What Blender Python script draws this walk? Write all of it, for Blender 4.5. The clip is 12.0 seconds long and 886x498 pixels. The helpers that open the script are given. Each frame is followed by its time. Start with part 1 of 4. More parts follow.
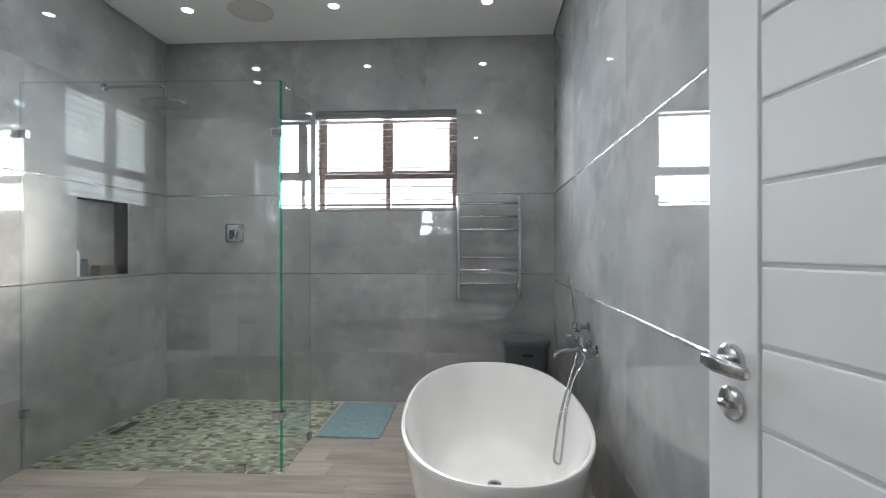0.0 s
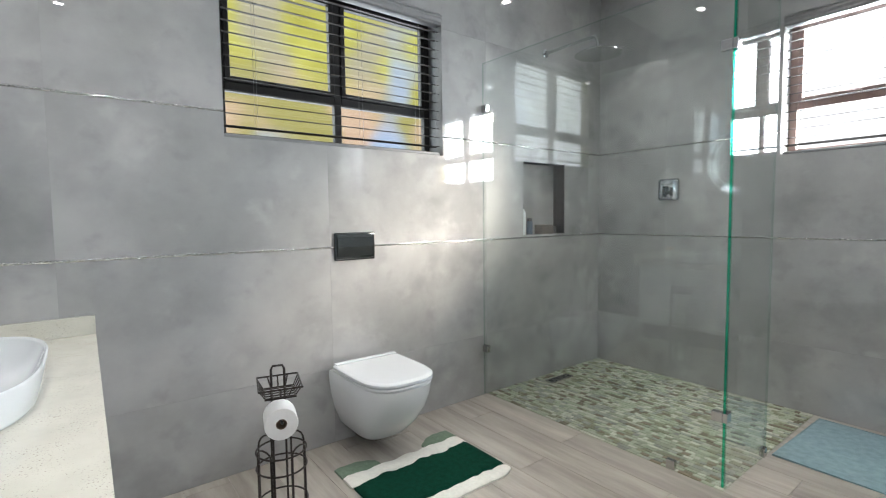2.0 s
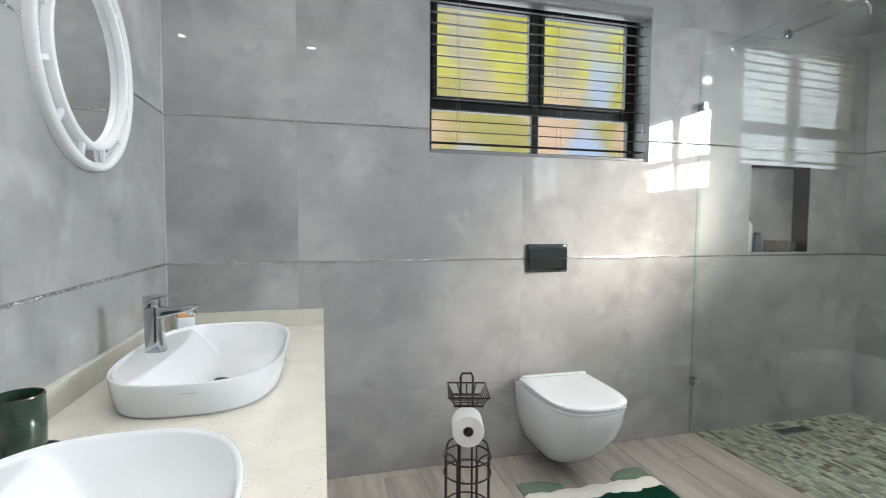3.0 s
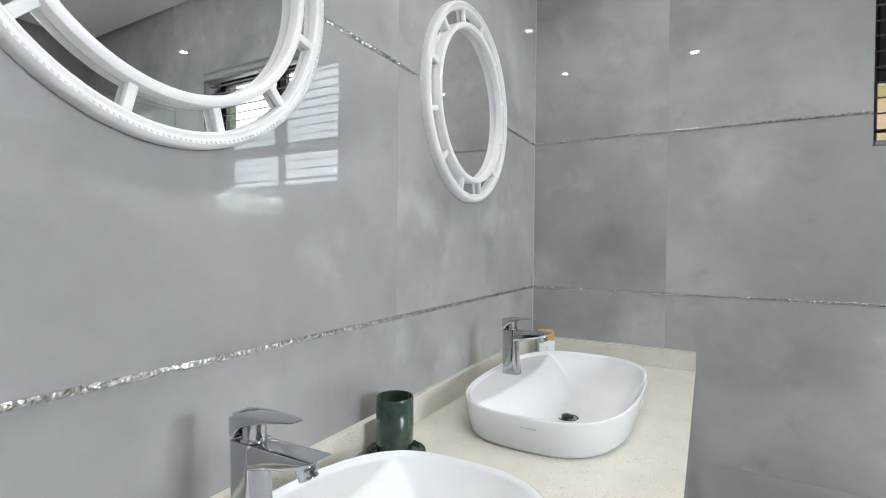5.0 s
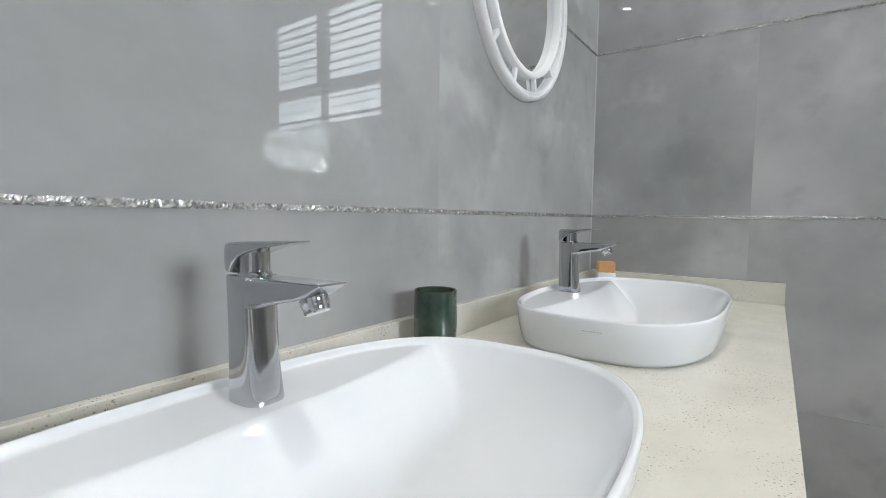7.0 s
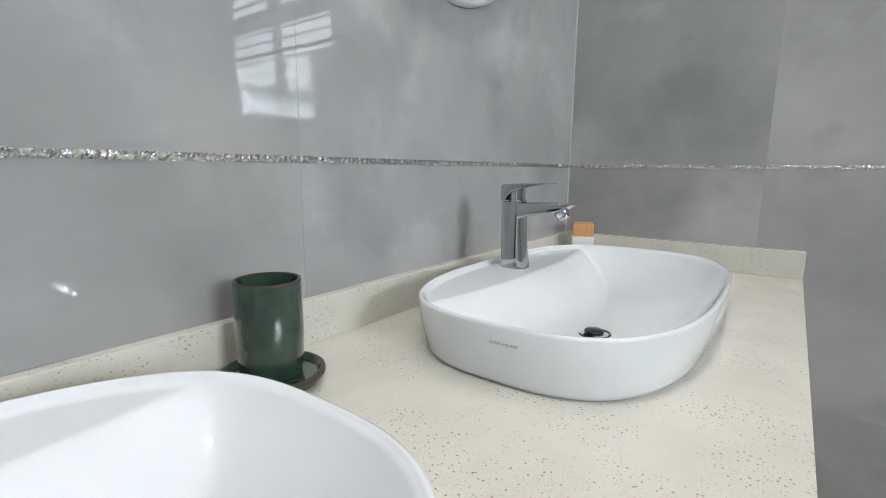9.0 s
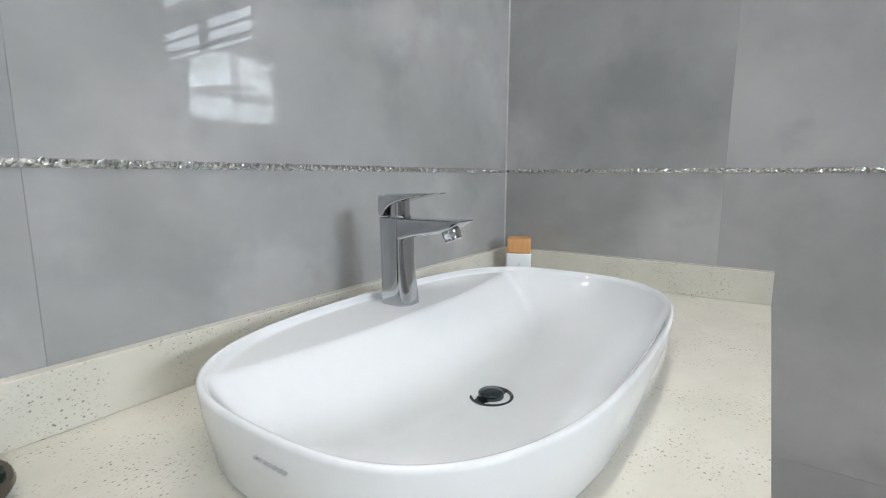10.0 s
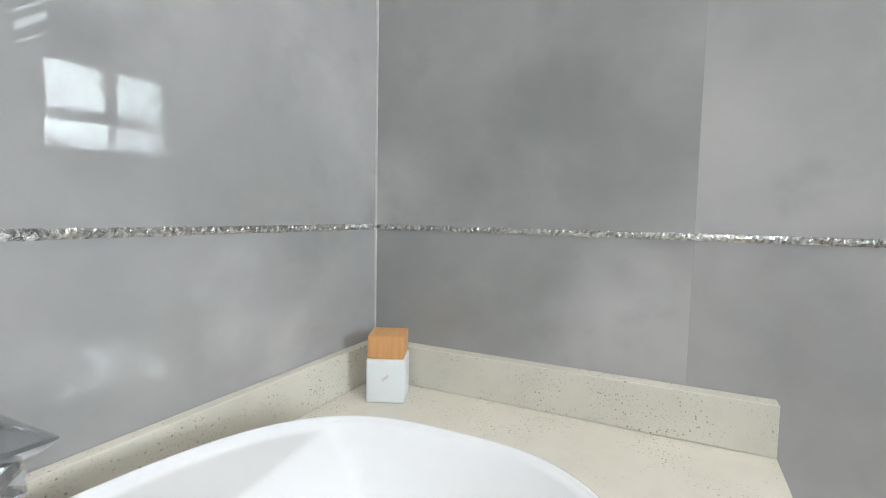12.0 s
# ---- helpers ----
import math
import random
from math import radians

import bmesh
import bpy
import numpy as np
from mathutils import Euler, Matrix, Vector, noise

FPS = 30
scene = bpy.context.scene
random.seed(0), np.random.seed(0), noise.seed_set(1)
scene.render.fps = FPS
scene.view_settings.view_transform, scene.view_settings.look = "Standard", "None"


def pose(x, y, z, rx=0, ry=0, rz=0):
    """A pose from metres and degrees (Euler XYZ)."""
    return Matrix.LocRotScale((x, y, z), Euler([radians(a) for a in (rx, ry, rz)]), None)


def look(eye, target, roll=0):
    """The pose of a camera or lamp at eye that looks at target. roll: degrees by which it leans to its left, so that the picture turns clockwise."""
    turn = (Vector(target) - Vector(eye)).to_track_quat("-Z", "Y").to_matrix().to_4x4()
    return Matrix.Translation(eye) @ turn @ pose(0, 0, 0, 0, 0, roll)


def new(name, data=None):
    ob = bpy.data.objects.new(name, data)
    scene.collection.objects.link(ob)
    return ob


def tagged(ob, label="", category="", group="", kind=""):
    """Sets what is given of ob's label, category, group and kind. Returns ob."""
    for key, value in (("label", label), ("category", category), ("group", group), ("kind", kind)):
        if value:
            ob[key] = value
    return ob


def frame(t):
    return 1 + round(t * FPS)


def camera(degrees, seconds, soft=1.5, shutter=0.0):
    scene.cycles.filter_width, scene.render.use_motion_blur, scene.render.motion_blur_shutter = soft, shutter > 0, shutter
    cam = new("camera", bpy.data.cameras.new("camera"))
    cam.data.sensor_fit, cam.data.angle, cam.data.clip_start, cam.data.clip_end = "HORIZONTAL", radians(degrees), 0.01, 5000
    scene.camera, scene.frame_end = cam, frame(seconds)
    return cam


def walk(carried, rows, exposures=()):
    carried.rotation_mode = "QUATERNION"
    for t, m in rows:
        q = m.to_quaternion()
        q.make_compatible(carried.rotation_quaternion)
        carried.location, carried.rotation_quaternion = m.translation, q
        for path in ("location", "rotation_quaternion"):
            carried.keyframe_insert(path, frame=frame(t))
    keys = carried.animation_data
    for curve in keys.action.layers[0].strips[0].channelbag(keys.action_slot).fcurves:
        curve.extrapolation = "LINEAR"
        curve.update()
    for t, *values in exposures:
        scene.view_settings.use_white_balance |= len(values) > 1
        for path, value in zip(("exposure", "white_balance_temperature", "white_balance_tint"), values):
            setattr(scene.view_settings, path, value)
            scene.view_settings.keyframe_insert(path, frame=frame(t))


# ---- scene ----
cam = camera(86.5, 12.0, soft=1.05, shutter=0.12)
PATH = [
    (0, (2.715, 0.242, 1.347), (2.608, 2.239, 1.345), -0.1),
    (0.5, (2.738, 0.39, 1.281), (2.219, 2.321, 1.285), -0.5),
    (1, (2.711, 0.49, 1.262), (1.737, 2.236, 1.209), -0.4),
    (1.5, (2.591, 0.605, 1.274), (1.281, 2.113, 1.165), -0.7),
    (2, (2.495, 0.682, 1.293), (0.909, 1.897, 1.159), -0.7),
    (2.5, (2.468, 0.705, 1.291), (0.712, 1.661, 1.208), -0.2),
    (3, (2.443, 0.695, 1.323), (0.511, 1.2, 1.217), 0.3),
    (3.5, (2.36, 0.723, 1.342), (0.367, 0.854, 1.233), 0.6),
    (5.5, (2.207, 0.738, 1.32), (0.527, -0.348, 1.313), 0.6),
    (6, (2.173, 0.718, 1.224), (0.475, -0.337, 1.198), 0.4),
    (6.5, (2.132, 0.675, 1.153), (0.458, -0.416, 1.089), 0.3),
    (7, (2.09, 0.66, 1.117), (0.454, -0.482, 0.982), 0.7),
    (9, (1.663, 0.655, 1.117), (0.072, -0.509, 0.781), 0.5),
    (9.5, (1.509, 0.673, 1.107), (-0.107, -0.468, 0.814), 0.3),
    (10, (1.338, 0.678, 1.117), (-0.293, -0.437, 0.808), 0.1),
    (10.5, (1.209, 0.673, 1.154), (-0.471, -0.374, 0.867), 0.5),
    (11, (1.081, 0.6, 1.127), (-0.704, -0.291, 0.99), 0.8),
    (11.5, (0.945, 0.58, 1.141), (-0.825, -0.342, 0.978), 0.7),
    (12, (0.824, 0.561, 1.157), (-0.968, -0.315, 1.012), 1.1),
]
EXPOSURES = [(0.0, 2.25, 6200, 10), (0.5, 2.2, 6200, 10), (1.5, 2.4, 6300, 10), (2.5, 2.5, 6300, 10), (3.5, 2.46, 6350, 10), (6.0, 2.36, 6350, 11), (7.0, 2.28, 6350, 11), (9.0, 2.29, 6350, 11), (10.5, 2.43, 6350, 11), (12.0, 2.66, 6450, 11)]
walk(cam, [(t, look(eye, target, roll)) for t, eye, target, roll in PATH], EXPOSURES)
SUN, NORTH, SKYWEST, DOWN, WEST = 4.4, 44.0, 4.5, 0.85, 0.20

# ---- world, sun, window light ----
world = bpy.data.worlds.new("world")
scene.world = world
world.use_nodes = True
_n = world.node_tree.nodes
_sky = _n.new("ShaderNodeTexSky")
_sky.sky_type = "NISHITA"
_sky.sun_disc = False
_sky.sun_elevation, _sky.sun_rotation = radians(18.6), radians(45)
world.node_tree.links.new(_sky.outputs[0], _n["Background"].inputs[0])
_n["Background"].inputs[1].default_value = 0.05
sun = new("sun", bpy.data.lights.new("sun", "SUN"))
sun.data.energy, sun.data.angle, sun.data.color = SUN, radians(15), (1.0, 0.87, 0.72)
sun.matrix_world = look((9, 13, 6.0), (0, 4, 1.73))
sky_north = new("sky_light_north", bpy.data.lights.new("sky_light_north", "AREA"))
sky_north.data.shape, sky_north.data.size, sky_north.data.size_y = "RECTANGLE", 1.30, 0.92
sky_north.data.energy, sky_north.data.color = NORTH, (0.88, 0.95, 1.0)
sky_north.matrix_world = look((1.99, 4.68, 2.12), (1.99, 3.0, 2.12))
sky_west = new("sky_light_west", bpy.data.lights.new("sky_light_west", "AREA"))
sky_west.data.shape, sky_west.data.size, sky_west.data.size_y = "RECTANGLE", 1.50, 1.05
sky_west.data.energy, sky_west.data.color = SKYWEST, (0.86, 0.93, 1.0)
sky_west.matrix_world = look((-0.34, 1.93, 2.15), (3.0, 1.93, 2.15))


def downlight_lamp(x, y):
    ob = new("downlight_lamp", bpy.data.lights.new("downlight_lamp", "AREA"))
    ob.data.shape, ob.data.size, ob.data.energy, ob.data.color = "DISK", 0.06, DOWN, (1.0, 0.965, 0.92)
    ob.data.spread = radians(90)
    ob.matrix_world = look((x, y, 3.172), (x, y, 0))


LIGHTS = [(x, y) for y in (0.62, 2.15, 3.76) for x in (0.56, 1.70, 2.86)]
for lx, ly in LIGHTS:
    downlight_lamp(lx, ly)


# ---- materials ----
def material(name, colour, rough=0.5, metal=0.0, spec=0.5, vary=0.0, scale=8.0, bump=0.0, bump_scale=60.0, colour2=None,
             rand=0.0, stretch=(1, 1, 1), coat=0.0, detail=6.0, wave=0.0, wave_scale=2.5, rough_vary=0.0):
    m = bpy.data.materials.new(name)
    m.use_nodes = True
    nt = m.node_tree
    n, l = nt.nodes, nt.links
    b = n["Principled BSDF"]
    b.inputs["Roughness"].default_value = rough
    b.inputs["Metallic"].default_value = metal
    b.inputs["Specular IOR Level"].default_value = spec
    b.inputs["Coat Weight"].default_value = coat
    b.inputs["Coat Roughness"].default_value = 0.04
    b.inputs["Base Color"].default_value = (*colour, 1)
    tc = n.new("ShaderNodeTexCoord")
    info = n.new("ShaderNodeObjectInfo")
    off = n.new("ShaderNodeVectorMath")
    off.operation = "MULTIPLY_ADD"
    off.inputs[1].default_value = (37.0, 23.0, 11.0)
    l.new(info.outputs["Random"], off.inputs[0])
    l.new(tc.outputs["Object"], off.inputs[2])
    mp = n.new("ShaderNodeMapping")
    mp.inputs["Scale"].default_value = stretch
    l.new(off.outputs[0], mp.inputs["Vector"])
    vec = mp.outputs[0]
    if vary or colour2:
        big = n.new("ShaderNodeTexNoise")
        big.inputs["Scale"].default_value = scale
        big.inputs["Detail"].default_value = detail
        big.inputs["Roughness"].default_value = 0.6
        l.new(vec, big.inputs["Vector"])
        ramp = n.new("ShaderNodeValToRGB")
        ramp.color_ramp.elements[0].position, ramp.color_ramp.elements[1].position = 0.32, 0.70
        c2 = colour2 or tuple(c * (1 - vary) for c in colour)
        ramp.color_ramp.elements[0].color = (*c2, 1)
        ramp.color_ramp.elements[1].color = (*colour, 1)
        l.new(big.outputs["Fac"], ramp.inputs["Fac"])
        hs = n.new("ShaderNodeHueSaturation")
        l.new(ramp.outputs[0], hs.inputs["Color"])
        if rand:
            mr = n.new("ShaderNodeMapRange")
            mr.inputs["To Min"].default_value, mr.inputs["To Max"].default_value = 1 - rand, 1 + rand
            l.new(info.outputs["Random"], mr.inputs["Value"])
            l.new(mr.outputs[0], hs.inputs["Value"])
        l.new(hs.outputs[0], b.inputs["Base Color"])
        if rough_vary:
            rr = n.new("ShaderNodeMapRange")
            rr.inputs["To Min"].default_value, rr.inputs["To Max"].default_value = rough, rough + rough_vary
            l.new(big.outputs["Fac"], rr.inputs["Value"])
            l.new(rr.outputs[0], b.inputs["Roughness"])
    last = None
    for strength, sc, dist in ((wave, wave_scale, 0.02), (bump, bump_scale, 0.002)):
        if strength:
            nz = n.new("ShaderNodeTexNoise")
            nz.inputs["Scale"].default_value = sc
            nz.inputs["Detail"].default_value = 1.0 if dist > 0.01 else 4.0
            l.new(vec, nz.inputs["Vector"])
            bp = n.new("ShaderNodeBump")
            bp.inputs["Strength"].default_value = strength
            bp.inputs["Distance"].default_value = dist
            l.new(nz.outputs["Fac"], bp.inputs["Height"])
            if last:
                l.new(last, bp.inputs["Normal"])
            last = bp.outputs[0]
    if last:
        l.new(last, b.inputs["Normal"])
    return m


def wood_tile_material():
    """Wood-look porcelain: long soft streaks with fine grain, one tone a plank."""
    m = material("floor_plank", (0.43, 0.395, 0.35), rough=0.30, colour2=(0.24, 0.215, 0.185), scale=1.5, stretch=(1.0, 9.0, 1.0), rand=0.12,
                 bump=0.12, bump_scale=90, rough_vary=0.15, detail=9)
    return m


def pane_material(name, tint, fres=0.045, rough=0.0):
    m = bpy.data.materials.new(name)
    m.use_nodes = True
    n, l = m.node_tree.nodes, m.node_tree.links
    n.remove(n["Principled BSDF"])
    t, g, f, mx = n.new("ShaderNodeBsdfTransparent"), n.new("ShaderNodeBsdfGlossy"), n.new("ShaderNodeMapRange"), n.new("ShaderNodeMixShader")
    lw, pw = n.new("ShaderNodeLayerWeight"), n.new("ShaderNodeMath")
    lw.inputs[0].default_value = 0.5
    pw.operation = "POWER"
    pw.inputs[1].default_value = 5.0
    l.new(lw.outputs["Facing"], pw.inputs[0])
    l.new(pw.outputs[0], f.inputs["Value"])
    f.inputs["To Min"].default_value, f.inputs["To Max"].default_value = fres, 1.0
    t.inputs[0].default_value = (*tint, 1)
    g.inputs["Roughness"].default_value = rough
    l.new(f.outputs[0], mx.inputs[0])
    l.new(t.outputs[0], mx.inputs[1])
    l.new(g.outputs[0], mx.inputs[2])
    l.new(mx.outputs[0], n["Material Output"].inputs[0])
    return m


def glow_material(name, colours, strength, scale=1.0):
    m = bpy.data.materials.new(name)
    m.use_nodes = True
    n, l = m.node_tree.nodes, m.node_tree.links
    n.remove(n["Principled BSDF"])
    e = n.new("ShaderNodeEmission")
    e.inputs[1].default_value = strength
    if len(colours) == 1:
        e.inputs[0].default_value = (*colours[0], 1)
    else:
        tc, nz, rp = n.new("ShaderNodeTexCoord"), n.new("ShaderNodeTexNoise"), n.new("ShaderNodeValToRGB")
        nz.inputs["Scale"].default_value, nz.inputs["Detail"].default_value = scale, 2.5
        l.new(tc.outputs["Object"], nz.inputs["Vector"])
        els = rp.color_ramp.elements
        while len(els) < len(colours):
            els.new(0.5)
        for i, c in enumerate(colours):
            els[i].position = 0.28 + 0.44 * i / (len(colours) - 1)
            els[i].color = (*c, 1)
        l.new(nz.outputs["Fac"], rp.inputs["Fac"])
        l.new(rp.outputs[0], e.inputs[0])
    l.new(e.outputs[0], n["Material Output"].inputs[0])
    return m


def garden_material():
    """Blurred garden: peach wall low down, yellow-green leaves above, patches of pale blue."""
    m = glow_material("garden_backdrop", [(1, 1, 1)], WEST)
    n, l = m.node_tree.nodes, m.node_tree.links
    e = n["Emission"]
    tc, sp = n.new("ShaderNodeTexCoord"), n.new("ShaderNodeSeparateXYZ")
    l.new(tc.outputs["Object"], sp.inputs[0])

    def blobs(scale, lo, hi, seed):
        nz, mr, ad = n.new("ShaderNodeTexNoise"), n.new("ShaderNodeMapRange"), n.new("ShaderNodeVectorMath")
        ad.inputs[1].default_value = (seed, seed * 0.7, seed * 1.3)
        nz.inputs["Scale"].default_value, nz.inputs["Detail"].default_value = scale, 1.5
        l.new(tc.outputs["Object"], ad.inputs[0])
        l.new(ad.outputs[0], nz.inputs["Vector"])
        mr.interpolation_type = "SMOOTHSTEP"
        mr.inputs["From Min"].default_value, mr.inputs["From Max"].default_value = lo, hi
        l.new(nz.outputs["Fac"], mr.inputs["Value"])
        return mr.outputs[0]

    def mixed(fac, a, b):
        mx = n.new("ShaderNodeMix")
        mx.data_type = "RGBA"
        l.new(fac, mx.inputs[0])
        for k, c in ((6, a), (7, b)):
            if isinstance(c, tuple):
                mx.inputs[k].default_value = (*c, 1)
            else:
                l.new(c, mx.inputs[k])
        return mx.outputs[2]
    leaf = mixed(blobs(2.2, 0.35, 0.65, 3), (0.58, 0.53, 0.10), (0.76, 0.72, 0.16))
    leaf = mixed(blobs(1.1, 0.44, 0.66, 9), leaf, (0.60, 0.54, 0.38))
    low = mixed(blobs(1.3, 0.42, 0.60, 17), (0.86, 0.60, 0.42), (0.52, 0.46, 0.16))
    up = n.new("ShaderNodeMapRange")
    up.interpolation_type = "SMOOTHSTEP"
    up.inputs["From Min"].default_value, up.inputs["From Max"].default_value = 2.5, 3.1
    l.new(sp.outputs["Z"], up.inputs["Value"])
    both = mixed(up.outputs[0], low, leaf)
    both = mixed(blobs(0.9, 0.57, 0.72, 38), both, (0.55, 0.66, 0.88))
    far = n.new("ShaderNodeMapRange")
    far.interpolation_type = "SMOOTHSTEP"
    far.inputs["From Min"].default_value, far.inputs["From Max"].default_value = 4.5, 5.2
    l.new(sp.outputs["Y"], far.inputs["Value"])
    both = mixed(far.outputs[0], both, (0.30, 0.34, 0.22))
    l.new(both, e.inputs[0])
    return m


TILE = material("polished_porcelain", (0.405, 0.405, 0.405), rough=0.0, colour2=(0.29, 0.291, 0.291), scale=1.9, wave=0.0,
                rand=0.025, detail=7, rough_vary=0.0, spec=0.85)
def smudged(m):
    """Darker cloudy smudges and pale hazes over the tile's own pattern."""
    n, l = m.node_tree.nodes, m.node_tree.links
    b = n["Principled BSDF"]
    src = b.inputs["Base Color"].links[0].from_socket
    vec = n["Mapping"].outputs[0]
    for sc, lo, hi, colour, amount in ((1.4, 0.48, 0.70, (0.50, 0.495, 0.49), 0.58), (2.6, 0.52, 0.70, (0.18, 0.182, 0.188), 0.42), (0.7, 0.45, 0.75, (0.25, 0.25, 0.251), 0.22), (7.5, 0.56, 0.74, (0.20, 0.20, 0.205), 0.26), (4.0, 0.56, 0.76, (0.56, 0.555, 0.55), 0.38)):
        nz, mr, mx = n.new("ShaderNodeTexNoise"), n.new("ShaderNodeMapRange"), n.new("ShaderNodeMix")
        nz.inputs["Scale"].default_value, nz.inputs["Detail"].default_value, nz.inputs["Distortion"].default_value = sc, 8.0, 0.12
        l.new(vec, nz.inputs["Vector"])
        mr.interpolation_type = "SMOOTHSTEP"
        mr.inputs["From Min"].default_value, mr.inputs["From Max"].default_value, mr.inputs["To Max"].default_value = lo, hi, amount
        l.new(nz.outputs["Fac"], mr.inputs["Value"])
        mx.data_type = "RGBA"
        l.new(mr.outputs[0], mx.inputs[0])
        l.new(src, mx.inputs[6])
        mx.inputs[7].default_value = (*colour, 1)
        src = mx.outputs[2]
    l.new(src, b.inputs["Base Color"])


smudged(TILE)
GROUT = material("grout", (0.30, 0.30, 0.295), rough=0.8, vary=0.2, scale=30)
BEADGROUT = material("pale_grout", (0.52, 0.52, 0.51), rough=0.7, vary=0.2, scale=30)
FLOORTILE = wood_tile_material()
FLOORGROUT = material("floor_grout", (0.27, 0.25, 0.22), rough=0.85, vary=0.2, scale=30)
PAINT = material("ceiling_paint", (0.78, 0.78, 0.76), rough=0.85, vary=0.04, scale=3, bump=0.05, bump_scale=200)
PLASTER = material("wall_plaster", (0.7, 0.69, 0.67), rough=0.85, vary=0.06, scale=4, bump=0.05, bump_scale=150)
# Near-black colour: paints shade in the ceiling gap and hand hole; also the plinth.
DARK = material("shade_and_plinth_black", (0.03, 0.03, 0.03), rough=0.9, vary=0.2)
GLITTER = material("silver_glitter", (0.85, 0.85, 0.84), rough=0.14, metal=1.0, colour2=(0.32, 0.32, 0.31), scale=140, detail=2, bump=1.0, bump_scale=160)
CHROME = material("chrome", (0.53, 0.54, 0.555), rough=0.05, metal=1.0, vary=0.05, scale=20, rough_vary=0.04)
STEEL = material("polished_steel", (0.6, 0.6, 0.6), rough=0.15, metal=1.0, vary=0.08, scale=30)
GUNMETAL = material("dark_chrome", (0.10, 0.115, 0.12), rough=0.09, metal=0.85, vary=0.15, scale=14)
BRONZE = material("dark_aluminium", (0.018, 0.016, 0.015), rough=0.5, metal=0.2, vary=0.25, scale=18, bump=0.05)
SLAT = material("blind_slat", (0.05, 0.046, 0.043), rough=0.7, spec=0.2, vary=0.12, scale=20)
# Frame metal lightened to brown: the bright window's glare is put into its colour.
GLAREALU = material("glare_lightened_aluminium", (0.27, 0.18, 0.155), rough=0.4, metal=0.1, vary=0.2, scale=18, bump=0.05)
VALANCE = material("blind_valance", (0.22, 0.22, 0.225), rough=0.4, vary=0.12, scale=20)
CERAMIC = material("white_ceramic", (0.73, 0.755, 0.775), rough=0.06, vary=0.03, scale=5, coat=0.5)
ACRYLIC = material("white_acrylic", (0.80, 0.79, 0.77), rough=0.10, vary=0.04, scale=4, coat=0.3)
PANE = pane_material("window_glass", (0.93, 0.95, 0.95))
SHOWERGLASS = pane_material("shower_glass", (0.968, 0.988, 0.980), 0.055)
PALEEDGE = pane_material("pale_glass_edge", (0.88, 0.94, 0.925), 0.02)
GLASSEDGE = pane_material("glass_edge", (0.22, 0.93, 0.72), 0.05)
MIRROR = material("mirror", (0.86, 0.87, 0.87), rough=0.01, metal=1.0)
WHITEPAINT = material("white_lacquer", (0.80, 0.80, 0.80), rough=0.28, vary=0.04, scale=6, bump=0.04, bump_scale=80)
DOORPAINT = material("door_paint", (0.82, 0.82, 0.83), rough=0.38, vary=0.04, scale=5, bump=0.05, bump_scale=120)
WIRE = material("dark_wire", (0.05, 0.042, 0.038), rough=0.4, metal=0.6, vary=0.3, scale=40)
TISSUE = material("tissue_paper", (0.82, 0.81, 0.80), rough=0.95, vary=0.05, scale=60, bump=0.3, bump_scale=300)
CARD = material("cardboard", (0.22, 0.15, 0.10), rough=0.9, vary=0.3, scale=60)
TOWEL = material("blue_towelling", (0.235, 0.335, 0.365), rough=0.95, colour2=(0.165, 0.25, 0.28), scale=26, bump=0.9, bump_scale=420)
RUGWHITE = material("rug_cream_pile", (0.72, 0.70, 0.64), rough=0.95, vary=0.12, scale=60, bump=1.0, bump_scale=300)
RUGGREEN = material("rug_green_pile", (0.003, 0.040, 0.024), rough=0.95, spec=0.1, vary=0.4, scale=40, bump=1.0, bump_scale=300)
RUGSAGE = material("rug_sage_pile", (0.15, 0.21, 0.15), rough=0.95, vary=0.25, scale=60, bump=1.0, bump_scale=300)
GLAZE = material("green_glaze", (0.040, 0.072, 0.052), rough=0.12, colour2=(0.018, 0.036, 0.026), scale=24, coat=0.6, bump=0.1, bump_scale=60)
GLAZERIM = material("brown_glaze", (0.065, 0.05, 0.032), rough=0.2, vary=0.3, scale=40)
BAMBOO = material("bamboo", (0.66, 0.35, 0.14), rough=0.5, vary=0.2, scale=10, stretch=(12, 12, 1))
WHITEJAR = material("white_jar", (0.74, 0.78, 0.80), rough=0.3, vary=0.03, scale=10)
MARKGREY = material("grey_print", (0.44, 0.46, 0.48), rough=0.4, vary=0.2, scale=60)
HAMPER = material("grey_plastic", (0.10, 0.108, 0.12), rough=0.45, vary=0.12, scale=20, bump=0.15, bump_scale=180)
DARKPLASTIC = material("dark_plastic", (0.03, 0.035, 0.04), rough=0.3, vary=0.2, scale=20)
BLUEPLASTIC = material("blue_plastic", (0.05, 0.09, 0.14), rough=0.3, vary=0.2, scale=20)
SOAPBOX = material("brown_box", (0.10, 0.085, 0.07), rough=0.5, vary=0.3, scale=30)
SPEAKER = material("speaker_grille", (0.62, 0.60, 0.58), rough=0.7, vary=0.08, scale=20, bump=0.4, bump_scale=500)
LENS = glow_material("lamp_lens", [(1.0, 0.96, 0.90)], 16.0)
GARDEN = garden_material()
WHITEOUT = glow_material("bright_sky_backdrop", [(1.0, 0.98, 0.97)], 0.34)


